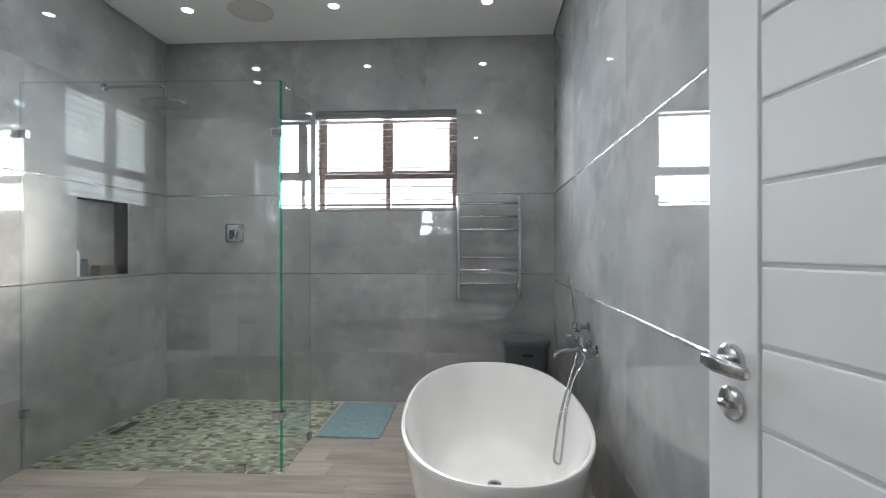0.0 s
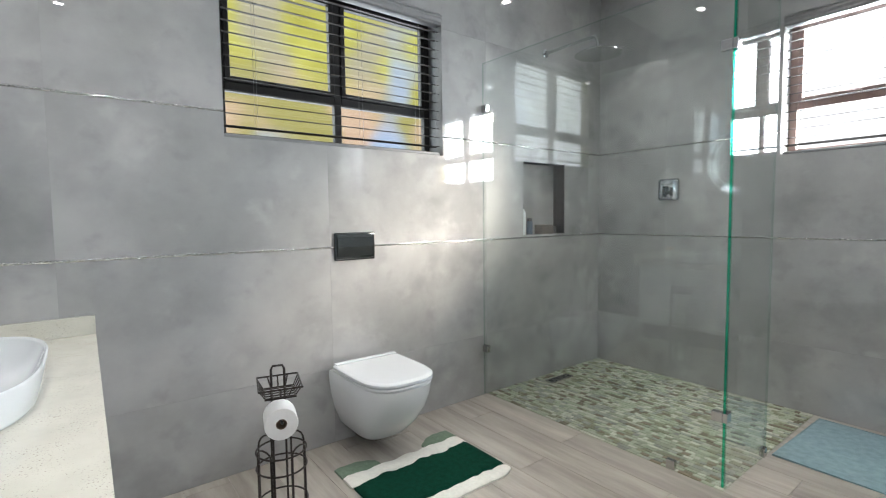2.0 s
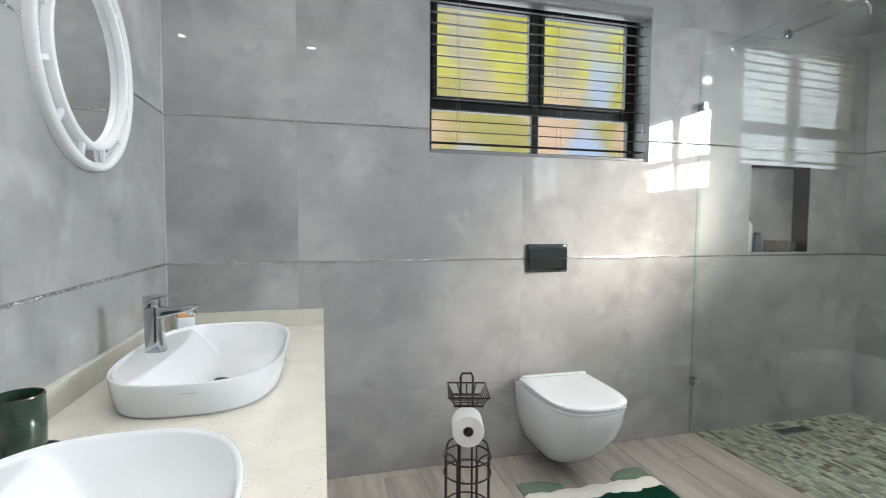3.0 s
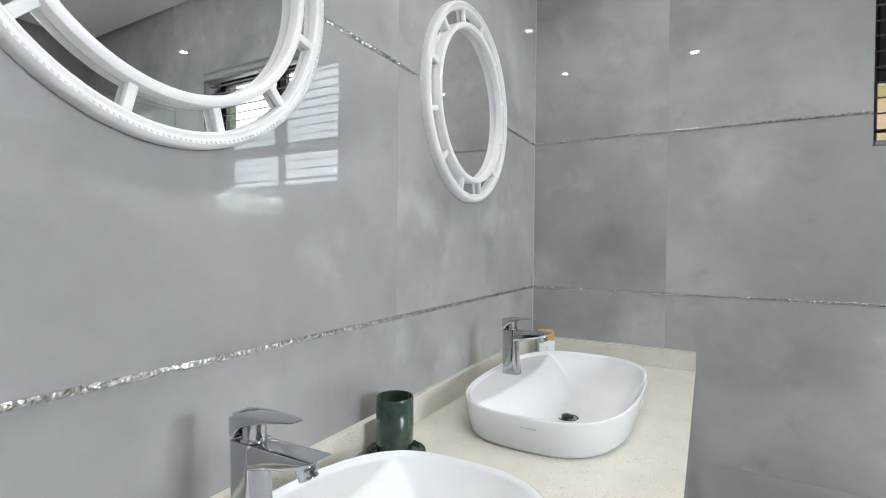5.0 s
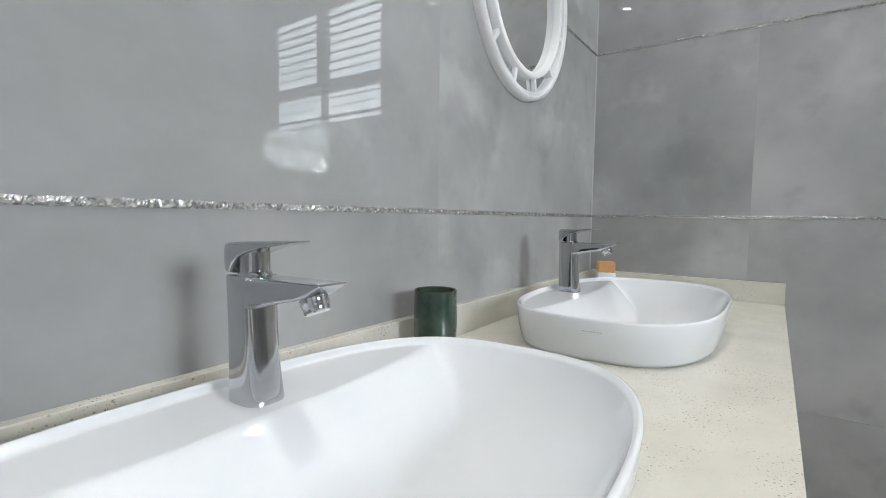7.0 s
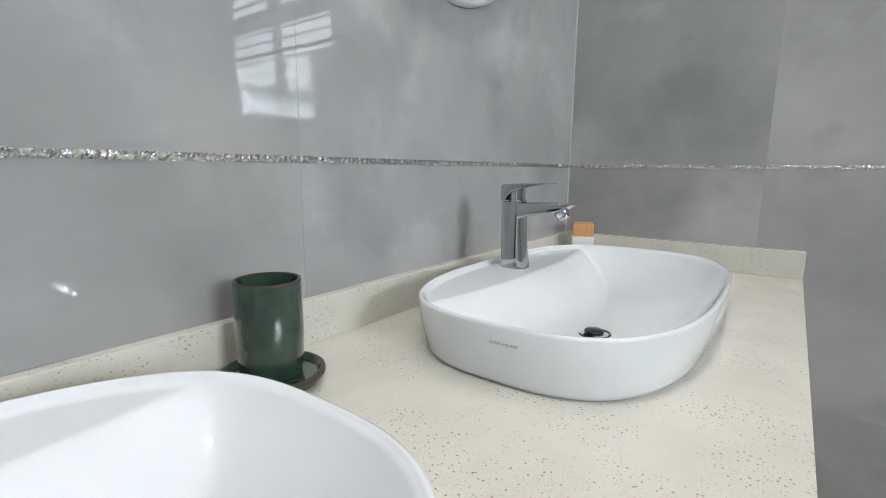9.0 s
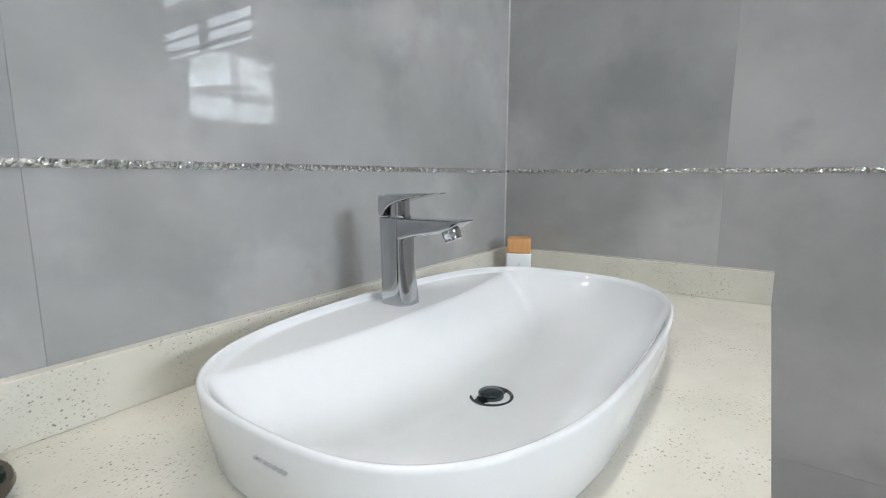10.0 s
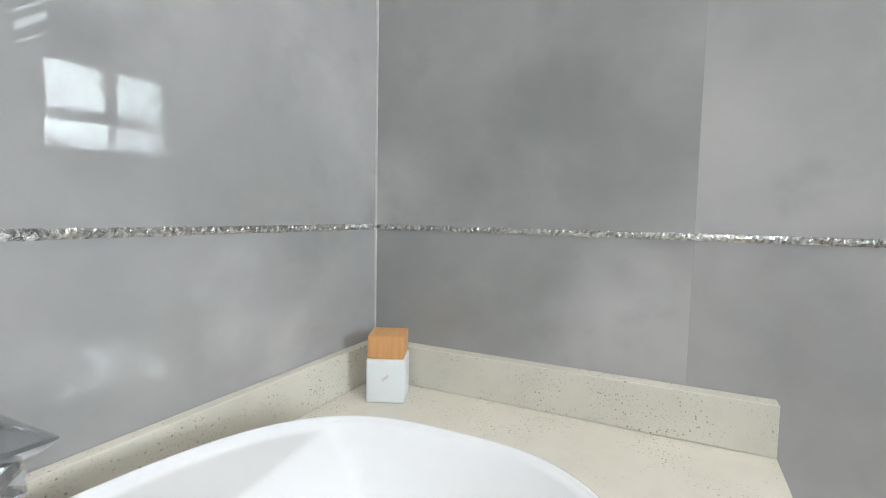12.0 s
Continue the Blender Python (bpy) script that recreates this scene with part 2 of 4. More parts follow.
def quartz_material():
    """Cream engineered stone with scattered grey-brown chips of two sizes."""
    m = material("cream_quartz", (0.66, 0.645, 0.57), rough=0.10, colour2=(0.59, 0.575, 0.505), scale=9, coat=0.2)
    n, l = m.node_tree.nodes, m.node_tree.links
    b, tc = n["Principled BSDF"], n.new("ShaderNodeTexCoord")
    src = b.inputs["Base Color"].links[0].from_socket
    for sc, size, colour in ((120, 0.20, (0.30, 0.275, 0.23)), (260, 0.24, (0.40, 0.38, 0.33)), (75, 0.10, (0.20, 0.18, 0.15))):
        vo, lt, mx, ps = n.new("ShaderNodeTexVoronoi"), n.new("ShaderNodeMapRange"), n.new("ShaderNodeMix"), n.new("ShaderNodeTexNoise")
        vo.inputs["Scale"].default_value = sc
        ps.inputs["Scale"].default_value = 14
        l.new(tc.outputs["Object"], vo.inputs["Vector"])
        l.new(tc.outputs["Object"], ps.inputs["Vector"])
        lt.inputs["From Min"].default_value, lt.inputs["From Max"].default_value = size, size * 0.7
        l.new(vo.outputs["Distance"], lt.inputs["Value"])
        ml = n.new("ShaderNodeMath")
        ml.operation = "MULTIPLY"
        gt = n.new("ShaderNodeMapRange")
        gt.inputs["From Min"].default_value, gt.inputs["From Max"].default_value = 0.40, 0.60
        l.new(ps.outputs["Fac"], gt.inputs["Value"])
        l.new(lt.outputs[0], ml.inputs[0])
        l.new(gt.outputs[0], ml.inputs[1])
        mx.data_type = "RGBA"
        l.new(ml.outputs[0], mx.inputs[0])
        l.new(src, mx.inputs[6])
        mx.inputs[7].default_value = (*colour, 1)
        src = mx.outputs[2]
    l.new(src, b.inputs["Base Color"])
    return m


QUARTZ = quartz_material()
STONES = [material("mosaic_" + nm, c, rough=0.55, vary=0.25, scale=30, rand=0.22, bump=0.4, bump_scale=120) for nm, c in (
    ("sage", (0.30, 0.335, 0.245)), ("cream", (0.46, 0.47, 0.385)), ("olive", (0.20, 0.21, 0.13)), ("grey", (0.24, 0.26, 0.225)), ("brown", (0.17, 0.14, 0.09)))]


# ---- mesh helpers ----
def box(bm, x0, x1, y0, y1, z0, z1, m=None):
    v = [bm.verts.new((x, y, z)) for x in (x0, x1) for y in (y0, y1) for z in (z0, z1)]
    for f in ((0, 1, 3, 2), (4, 6, 7, 5), (0, 4, 5, 1), (2, 3, 7, 6), (0, 2, 6, 4), (1, 5, 7, 3)):
        bm.faces.new([v[i] for i in f])
    if m is not None:
        bmesh.ops.transform(bm, matrix=m, verts=v)
    return v


def soft_box(bm, x0, x1, y0, y1, z0, z1, r=0.003, seg=2, m=None):
    v = box(bm, x0, x1, y0, y1, z0, z1)
    es = list({e for q in v for e in q.link_edges})
    res = bmesh.ops.bevel(bm, geom=es, offset=r, segments=seg, profile=0.5, affect="EDGES")
    if m is not None:
        bmesh.ops.transform(bm, matrix=m, verts=list({q for f in res["faces"] for q in f.verts} | {q for q in v if q.is_valid}))


def loft(bm, rings, cap0=True, cap1=True, closed=False):
    vs = [[bm.verts.new(p) for p in r] for r in rings]
    n = len(vs[0])
    pairs = list(zip(vs, vs[1:])) + ([(vs[-1], vs[0])] if closed else [])
    for a, b in pairs:
        for i in range(n):
            bm.faces.new((a[i], a[(i + 1) % n], b[(i + 1) % n], b[i]))
    if cap0 and not closed:
        bm.faces.new(vs[0][::-1])
    if cap1 and not closed:
        bm.faces.new(vs[-1])


def circle(c, r, axis="z", n=24, ph=0.0):
    out = []
    for i in range(n):
        a = 2 * math.pi * i / n + ph
        u, w = r * math.cos(a), r * math.sin(a)
        out.append({"z": (c[0] + u, c[1] + w, c[2]), "y": (c[0] + u, c[1], c[2] + w), "x": (c[0], c[1] + u, c[2] + w)}[axis])
    return out


def lathe(bm, c, prof, n=32, axis="z", cap0=True, cap1=True):
    k = "xyz".index(axis)
    rings = []
    for r, h in prof:
        q = list(c)
        q[k] += h
        rings.append(circle(q, r, axis, n))
    loft(bm, rings, cap0, cap1)


def tube(bm, pts, r, n=8, closed=False):
    pts = [Vector(p) for p in pts]
    rings, up = [], None
    k = len(pts)
    for i, p in enumerate(pts):
        a = pts[(i - 1) % k] if (i or closed) else p
        b = pts[(i + 1) % k] if (i < k - 1 or closed) else p
        d = (b - a).normalized()
        if up is None:
            up = d.orthogonal().normalized()
        up = (up - d * up.dot(d)).normalized()
        s = d.cross(up)
        rings.append([p + r * (up * math.cos(2 * math.pi * j / n) + s * math.sin(2 * math.pi * j / n)) for j in range(n)])
    loft(bm, rings, closed=closed)


def bend(pts, steps=8):
    """Smooth curve through the points."""
    P = [Vector(p) for p in pts]
    P = [2 * P[0] - P[1]] + P + [2 * P[-1] - P[-2]]
    out = []
    for i in range(1, len(P) - 2):
        for j in range(steps):
            t = j / steps
            a, b, c, d = P[i - 1:i + 3]
            out.append(0.5 * (2 * b + (c - a) * t + (2 * a - 5 * b + 4 * c - d) * t * t + (3 * b - a - 3 * c + d) * t ** 3))
    return out + [P[-2]]


def oval(cx, cy, z, a, b, p=2.5, n=64):
    out = []
    for i in range(n):
        t = 2 * math.pi * i / n
        c, s = math.cos(t), math.sin(t)
        out.append((cx + a * math.copysign(abs(c) ** (2 / p), c), cy + b * math.copysign(abs(s) ** (2 / p), s), z))
    return out


def part(name, bm, mat, parent=None, label="", smooth=False, m=None, crease=40):
    bmesh.ops.recalc_face_normals(bm, faces=bm.faces)
    me = bpy.data.meshes.new(name)
    bm.to_mesh(me)
    bm.free()
    me.materials.append(mat)
    if smooth:
        me.shade_smooth()
        me.set_sharp_from_angle(angle=radians(crease))
    ob = new(name, me)
    if m is not None:
        ob.matrix_world = m
    if parent is not None:
        ob.parent = parent
    if label:
        ob["label"] = label
    return ob


def thing(name, label, category, group="", m=None):
    ob = new(name)
    if m is not None:
        ob.matrix_world = m
    return tagged(ob, label, category, group)


def B():
    return bmesh.new()


def wall_frame(o, u):
    """Wall axes: u along the wall, v up, w into the room."""
    u = Vector(u).normalized()
    v = Vector((0, 0, 1))
    w = u.cross(v)
    return Matrix(((u.x, v.x, w.x, o[0]), (u.y, v.y, w.y, o[1]), (u.z, v.z, w.z, o[2]), (0, 0, 0, 1)))


def minus(rects, hole):
    out = []
    for a, b, c, d in rects:
        e, f, g, h = hole
        if e >= b or f <= a or g >= d or h <= c:
            out.append((a, b, c, d))
            continue
        if a < e:
            out.append((a, e, c, d))
        if f < b:
            out.append((f, b, c, d))
        x0, x1 = max(a, e), min(b, f)
        if c < g:
            out.append((x0, x1, c, g))
        if h < d:
            out.append((x0, x1, h, d))
    return out


J1, J2, ROOF = 1.13, 1.823, 3.188
TILE_JOBS = []


def wall(name, o, u, length, joints, holes=(), thick=0.2, label="", more=(0.19, 0.19), j1=None):
    j1 = j1 or J1
    m = wall_frame(o, u)
    bm = B()
    rects = [(-more[0], length + more[1], 0, ROOF + 0.08)]
    for h in holes:
        rects = minus(rects, h)
    for a, b, c, d in rects:
        box(bm, a, b, c, d, -thick, -0.003)
    body = tagged(part(name, bm, GROUT, m=m), label or "wall clad in polished grey porcelain tiles", "wall", kind="structure")
    TILE_JOBS.append((body, length, joints, holes, j1))
    for z in (j1, J2):
        segs = [(0, length)]
        for a, b, c, d in holes:
            if c < z < d:
                segs = [s for p, q in segs for s in ((p, min(q, a)), (max(p, b), q)) if s[1] - s[0] > 0.01]
        bm = B()
        for p, q in segs:
            k = max(2, int((q - p) / 0.004))
            rnd = random.Random(k)
            rings = []
            for i in range(k + 1):
                s = p + (q - p) * i / k
                h, d = 0.0055 + rnd.uniform(-0.0008, 0.0008), 0.0015 + rnd.uniform(0, 0.0040)
                rings.append([(s, z - h, -0.004), (s, z - h, 0.0012), (s, z + rnd.uniform(-0.003, 0.003), d), (s, z + h, 0.0012), (s, z + h, -0.004)])
            loft(bm, rings)
        tagged(part("trim", bm, GLITTER, m=m), "thin hammered silver strip set between wall tiles", "trim", "silver trim strips", "structure")
    return m


# ---- room shell ----
N, EX0, EX1 = 4.350, 3.300, 3.455
WW = (1.258, 2.602, 1.700, 2.604)
NW = (1.362, 2.618, 1.675, 2.562)
NICHE = (3.373, 3.866, 1.150, 1.712)
m_west = wall("wall_west", (0, 0, 0), (0, 1, 0), N, [0.590, 1.790, 2.990, 4.190], [WW, NICHE])
m_north = wall("wall_north", (0, N, 0), (1, 0, 0), EX1, [1.15, 2.35], [NW])
m_south = wall("wall_south", (2.34, 0, 0), (-1, 0, 0), 2.34, [1.173, 2.34 - 2.2], more=(0.0, 0.19))
east_u = Vector((EX0 - EX1, -N + 0.28, 0))
m_east = wall("wall_east", (EX1, N, 0), east_u, east_u.length, [0.9, 2.1, 3.3], more=(0.19, 0.0), j1=1.072)
# the doorway, its pier and the lobby behind it
bm = B()
box(bm, 2.34, 2.44, -0.003, 0.28, 0, ROOF + 0.08)
box(bm, 2.44, 3.296, 0.14, 0.28, 2.10, ROOF + 0.08)
box(bm, 3.296, 3.50, -0.2, 0.279, 0, ROOF + 0.08)
tagged(part("wall_door", bm, TILE), "grey tiled wall piece round the doorway", "wall", kind="structure")
bm = B()
box(bm, 2.24, 2.34, -1.7, -0.2, 0, 2.8)
box(bm, 3.501, 3.6, -1.7, 0.28, 0, 2.8)
box(bm, 2.24, 3.6, -1.8, -1.7, 0, 2.8)
box(bm, 2.24, 3.6, -1.8, 0.139, 2.8, 2.9)
tagged(part("wall_lobby", bm, PLASTER), "plain off-white plastered lobby walls behind the doorway", "wall", kind="structure")
bm = B()
for x in (2.441, 3.259):
    box(bm, x, x + 0.036, 0.10, 0.292, 0, 2.06)
box(bm, 2.441, 3.295, 0.10, 0.292, 2.06, 2.099)
tagged(part("door_frame", bm, DOORPAINT), "white painted timber door frame", "door frame", kind="structure")

bm = B()
box(bm, -0.2, 3.6, -1.8, N + 0.2, -0.15, -0.004)
floor = tagged(part("floor", bm, FLOORGROUT), "wood-look porcelain plank floor in grey beige", "floor", kind="structure")
bm = B()
plan = [(0.012, 0.012), (3.275, 0.012), (EX0 - 0.012, 0.28), (EX1 - 0.012, N - 0.012), (0.012, N - 0.012)]
loft(bm, [[(x, y, z) for x, y in plan] for z in (ROOF, ROOF + 0.03)])
tagged(part("ceiling", bm, PAINT), "flat white painted ceiling with a dark shadow gap", "ceiling", kind="structure")
# Slab over the ceiling; its near-black colour stands in for the gap's shade.
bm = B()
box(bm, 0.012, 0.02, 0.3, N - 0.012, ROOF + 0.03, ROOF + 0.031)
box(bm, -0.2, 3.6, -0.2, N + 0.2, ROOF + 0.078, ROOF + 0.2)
tagged(part("ceiling_slab", bm, DARK), "slab above the ceiling, coloured near-black as the gap's shade", "ceiling", kind="structure")

bm = B()
tube(bm, [(0.0012, 0.0012, 0.0), (0.0012, 0.0012, ROOF)], 0.0028, 8)
tagged(part("trim", bm, BEADGROUT), "thin pale grout bead in the tiled corner", "trim", kind="structure")
# niche lining
bm = B()
u0, u1, v0, v1 = NICHE
box(bm, u0 - 0.02, u1 + 0.02, v0 - 0.02, v1 + 0.02, -0.19, -0.115)
for a, b, c, d in ((u0 - 0.012, u0, v0, v1), (u1, u1 + 0.012, v0, v1), (u0 - 0.012, u1 + 0.012, v1, v1 + 0.012), (u0 - 0.012, u1 + 0.012, v0 - 0.012, v0)):
    box(bm, a, b, c, d, -0.12, -0.0035)
tagged(part("wall_niche", bm, TILE, m=m_west), "recessed grey tiled shelf niche in the shower wall", "niche", kind="structure")


# ---- windows and blinds ----
def window(name, m, r, label, mid, metal, deep=0.145):
    u0, u1, v0, v1 = r
    ob = tagged(new(name), label, "window", kind="structure")
    ob.matrix_world = m
    uc, f = (u0 + u1) / 2, 0.045

    def bars(nm, rects, w0, w1, parent, mat=metal):
        bm = B()
        for a, b, c, d in rects:
            soft_box(bm, a, b, c, d, w0, w1, 0.003, 1)
        return part(nm, bm, mat, parent, m=m if parent is None else None)
    bars("window_frame", [(u0, u0 + f, v0, v1), (u1 - f, u1, v0, v1), (u0 + f, u1 - f, v0, v0 + f), (u0 + f, u1 - f, v1 - f, v1),
                          (uc - 0.022, uc + 0.022, v0 + f, v1 - f), (u0 + f, uc - 0.022, mid - 0.024, mid + 0.024), (uc + 0.022, u1 - f, mid - 0.024, mid + 0.024)],
         -deep - 0.04, -deep, ob)
    for a, b in ((u0 + f, uc - 0.022), (uc + 0.022, u1 - f)):
        s = 0.028
        c, d = mid + 0.024, v1 - f
        sash = bars("sash", [(a, a + s, c, d), (b - s, b, c, d), (a + s, b - s, c, c + s), (a + s, b - s, d - s, d)], -deep - 0.028, -deep + 0.010, ob)
        bm = B()
        soft_box(bm, (a + b) / 2 - 0.05, (a + b) / 2 + 0.05, c + 0.006, c + 0.02, -deep + 0.0102, -deep + 0.028, 0.003, 1)
        part("window_stay", bm, metal, sash)
        bm = B()
        box(bm, a + s, b - s, c + s, d - s, -deep - 0.016, -deep - 0.012)
        part("pane", bm, PANE, ob).visible_shadow = False
        bm = B()
        box(bm, a, b, v0 + f, mid - 0.024, -deep - 0.016, -deep - 0.012)
        part("pane", bm, PANE, ob).visible_shadow = False
    return ob


window("window_1", m_west, WW, "dark aluminium window of four frosted panes", 1.985, BRONZE)
window("window_2", m_north, NW, "aluminium window of four panes, glare painted into its brown frame, bright outside", 2.00, GLAREALU)


def venetian_blind(m, r, label, tilt, pitch=0.0565):
    u0, u1, v0, v1 = r
    ob = thing("venetian_blind", label, "blind", "venetian blinds", m)
    a, b = u0 + 0.008, u1 - 0.008
    bm = B()
    rings = []
    prof = [(v1 - 0.004, -0.06), (v1 - 0.004, 0.006), (v1 - 0.014, 0.014), (v1 - 0.022, 0.008), (v1 - 0.034, 0.010), (v1 - 0.048, 0.002), (v1 - 0.062, 0.004),
            (v1 - 0.070, -0.004), (v1 - 0.070, -0.06)]
    for u in (a - 0.004, b + 0.004):
        rings.append([(u, v, w) for v, w in prof])
    loft(bm, rings)
    part("valance", bm, VALANCE, ob, "stepped grey blind valance")
    wc, hw = -0.046, 0.024
    v = v1 - 0.10
    bottom = v0 + 0.075
    heights = []
    while v > bottom:
        heights.append(v)
        v -= pitch
    heights += [v0 + 0.062]
    bm = B()
    t = radians(tilt)
    sl = [(-hw, 0.0), (-hw * 0.5, 0.0019), (0, 0.0025), (hw * 0.5, 0.0019), (hw, 0.0), (hw, -0.0026), (0, -0.0001), (-hw, -0.0026)]
    rings = []
    for u in (a, b):
        rings.append([(u, y, w) for w, y in sl])
    loft(bm, rings)
    bmesh.ops.recalc_face_normals(bm, faces=bm.faces)
    me = bpy.data.meshes.new("slat")
    bm.to_mesh(me)
    bm.free()
    me.materials.append(SLAT)
    for i, h in enumerate(heights):
        s = new("slat", me)
        s.parent = ob
        k = t if i < len(heights) - 1 else t - radians(18)
        s.matrix_basis = Matrix.Translation((0, h, wc)) @ Matrix.Rotation(k, 4, "X")
    bm = B()
    soft_box(bm, a, b, v0 + 0.004, v0 + 0.021, wc - 0.025, wc + 0.025, 0.004, 2)
    part("bottom_rail", bm, VALANCE, ob)
    for u in (a + 0.16, (a + b) / 2 + 0.10, b - 0.16):
        bm = B()
        for w in (wc - 0.024, wc + 0.024):
            tube(bm, [(u, v0 + 0.02, w), (u, v1 - 0.07, w)], 0.0009, 5)
        part("ladder_cord", bm, VALANCE, ob)
    bm = B()
    tube(bm, bend([(b - 0.035, v1 - 0.07, wc + 0.034), (b - 0.033, v1 - 0.3, wc + 0.036), (b - 0.036, v0 + 0.22, wc + 0.036)]), 0.002, 6)
    lathe(bm, (b - 0.036, v0 + 0.17, wc + 0.036), [(0.003, 0.05), (0.006, 0.03), (0.006, 0.0)], 10, "y")
    part("pull_cord", bm, VALANCE, ob)
    return ob


venetian_blind(m_west, WW, "open grey venetian blind in the garden-side window", 15)
venetian_blind(m_north, NW, "open grey venetian blind in the bright window", 9)

bm = B()
box(bm, -2.6, -2.55, -3.5, 9.0, -1.0, 6.0)
tagged(part("backdrop", bm, GARDEN), "blurred yellow-green garden seen through frosted glass", "backdrop", kind="structure")
bm = B()
box(bm, -8.0, 7.3, 12.0, 12.1, -1.0, 7.5)
tagged(part("backdrop", bm, WHITEOUT), "overexposed bright haze outside the window", "backdrop", kind="structure")
bm = B()
box(bm, -60, 60, -60, 60, -0.6, -0.5)
tagged(part("ground", bm, PLASTER), "pale paved ground outside the house", "ground", kind="structure")


# ---- ceiling fittings ----
def downlight(x, y):
    ob = thing("downlight", "lit recessed round white ceiling downlight", "downlight", "ceiling downlights", pose(x, y, ROOF))
    bm = B()
    loft(bm, [circle((0, 0, h), r, "z", 28) for r, h in ((0.050, -0.0005), (0.049, -0.005), (0.040, -0.007), (0.036, -0.003), (0.036, -0.0005))], closed=True)
    part("bezel", bm, WHITEPAINT, ob, smooth=True)
    bm = B()
    lathe(bm, (0, 0, 0), [(0.035, -0.001), (0.035, -0.003)], 28)
    part("lens", bm, LENS, ob)


for lx, ly in LIGHTS:
    downlight(lx, ly)
spk = thing("ceiling_speaker", "round off-white ceiling speaker with a perforated grille", "speaker", "", pose(1.04, 3.80, ROOF))
bm = B()
loft(bm, [circle((0, 0, h), r, "z", 48) for r, h in ((0.170, -0.0005), (0.169, -0.007), (0.152, -0.010), (0.149, -0.004), (0.149, -0.0005))], closed=True)
part("rim", bm, SPEAKER, spk, smooth=True)
bm = B()
lathe(bm, (0, 0, 0), [(0.148, -0.001), (0.148, -0.005), (0.09, -0.008), (0.01, -0.009)], 48)
part("grille", bm, SPEAKER, spk, smooth=True)

# ---- door ----
door = tagged(new("door_1"), "open white painted door with horizontal grooves", "door", kind="structure")
door.matrix_world = pose(3.258, 0.318, 0.008, 0, 0, 90 + 9.5)
LEAF = 0.745
bm = B()
box(bm, 0, LEAF, -0.013, 0.013, 0, 2.04)
part("core", bm, DOORPAINT, door)
for a, b in ((0.0, 0.105), (LEAF - 0.105, LEAF)):
    bm = B()
    soft_box(bm, a, b, -0.02, 0.02, 0, 2.04, 0.002, 2)
    part("stile", bm, DOORPAINT, door)
zs = [0.0] + [0.14 + 0.1175 * k for k in range(0, 16)] + [2.04]
for a, b in zip(zs, zs[1:]):
    bm = B()
    for s in (1, -1):
        y0, y1 = sorted((s * 0.012, s * 0.0185))
        soft_box(bm, 0.109, LEAF - 0.109, y0, y1, a + 0.003, b - 0.003, 0.003, 2)
    part("board", bm, DOORPAINT, door)


def door_handle(s):
    hz, hx = 1.165, LEAF - 0.056
    bm = B()
    lathe(bm, (hx, s * 0.02, hz), [(0.026, 0), (0.026, s * 0.008), (0.022, s * 0.011)], 28, "y")
    tube(bm, [(hx, s * 0.03, hz), (hx, s * 0.062, hz)], 0.010, 14)
    rings = []
    for k, (dx, dy, hw, hh) in enumerate(((0.016, 0.060, 0.004, 0.010), (0.010, 0.062, 0.006, 0.012), (-0.02, 0.064, 0.006, 0.012), (-0.075, 0.062, 0.005, 0.010), (-0.082, 0.061, 0.002, 0.006))):
        rings.append([(hx + dx, s * dy + py, hz + pz) for py, pz, _ in oval(0, 0, 0, hw, hh, 4, 20)])
    loft(bm, rings)
    part("door_handle", bm, STEEL, door, "brushed steel lever handle", True)
    bm = B()
    lathe(bm, (hx, s * 0.02, hz - 0.066), [(0.026, 0), (0.026, s * 0.006), (0.020, s * 0.010)], 28, "y")
    soft_box(bm, hx - 0.012, hx + 0.012, min(s * 0.028, s * 0.04), max(s * 0.028, s * 0.04), hz - 0.071, hz - 0.061, 0.002, 1)
    part("thumb_turn", bm, STEEL, door, "steel thumb turn rose", True)


door_handle(1)
door_handle(-1)

# ---- shower ----
GY, GX, GH = 3.0, 1.594, 2.36


def glass_panel(a, b, along, label):
    """A 10 mm panel from a to b with its polished green edges."""
    ob = thing("shower_screen", label, "shower screen", "shower screens")
    t = 0.005
    bm = B()
    if along == "x":
        box(bm, a + 0.004, b - 0.0092, GY - t, GY + t, 0.014, GH - 0.004)
        edges = [(b - 0.009, b, GY - t - 0.001, GY + t + 0.001, 0.01, GH), (a, b - 0.0092, GY - t, GY + t, GH - 0.0035, GH), (a, a + 0.0035, GY - t, GY + t, 0.01, GH - 0.004)]
    else:
        box(bm, GX - t, GX + t, a + 0.004, b - 0.004, 0.014, GH - 0.004)
        edges = [(GX - t, GX + t, b - 0.0035, b, 0.01, GH), (GX - t, GX + t, a, b - 0.004, GH - 0.0035, GH), (GX - t, GX + t, a, a + 0.0035, 0.01, GH - 0.004)]
    g = part("glass", bm, SHOWERGLASS, ob, "clear toughened glass sheet")
    g.visible_shadow = False
    for i, e in enumerate(edges):
        bm = B()
        box(bm, *e)
        part("polished_edge", bm, GLASSEDGE if i == 0 and along == "x" else PALEEDGE, g).visible_shadow = False
    return ob


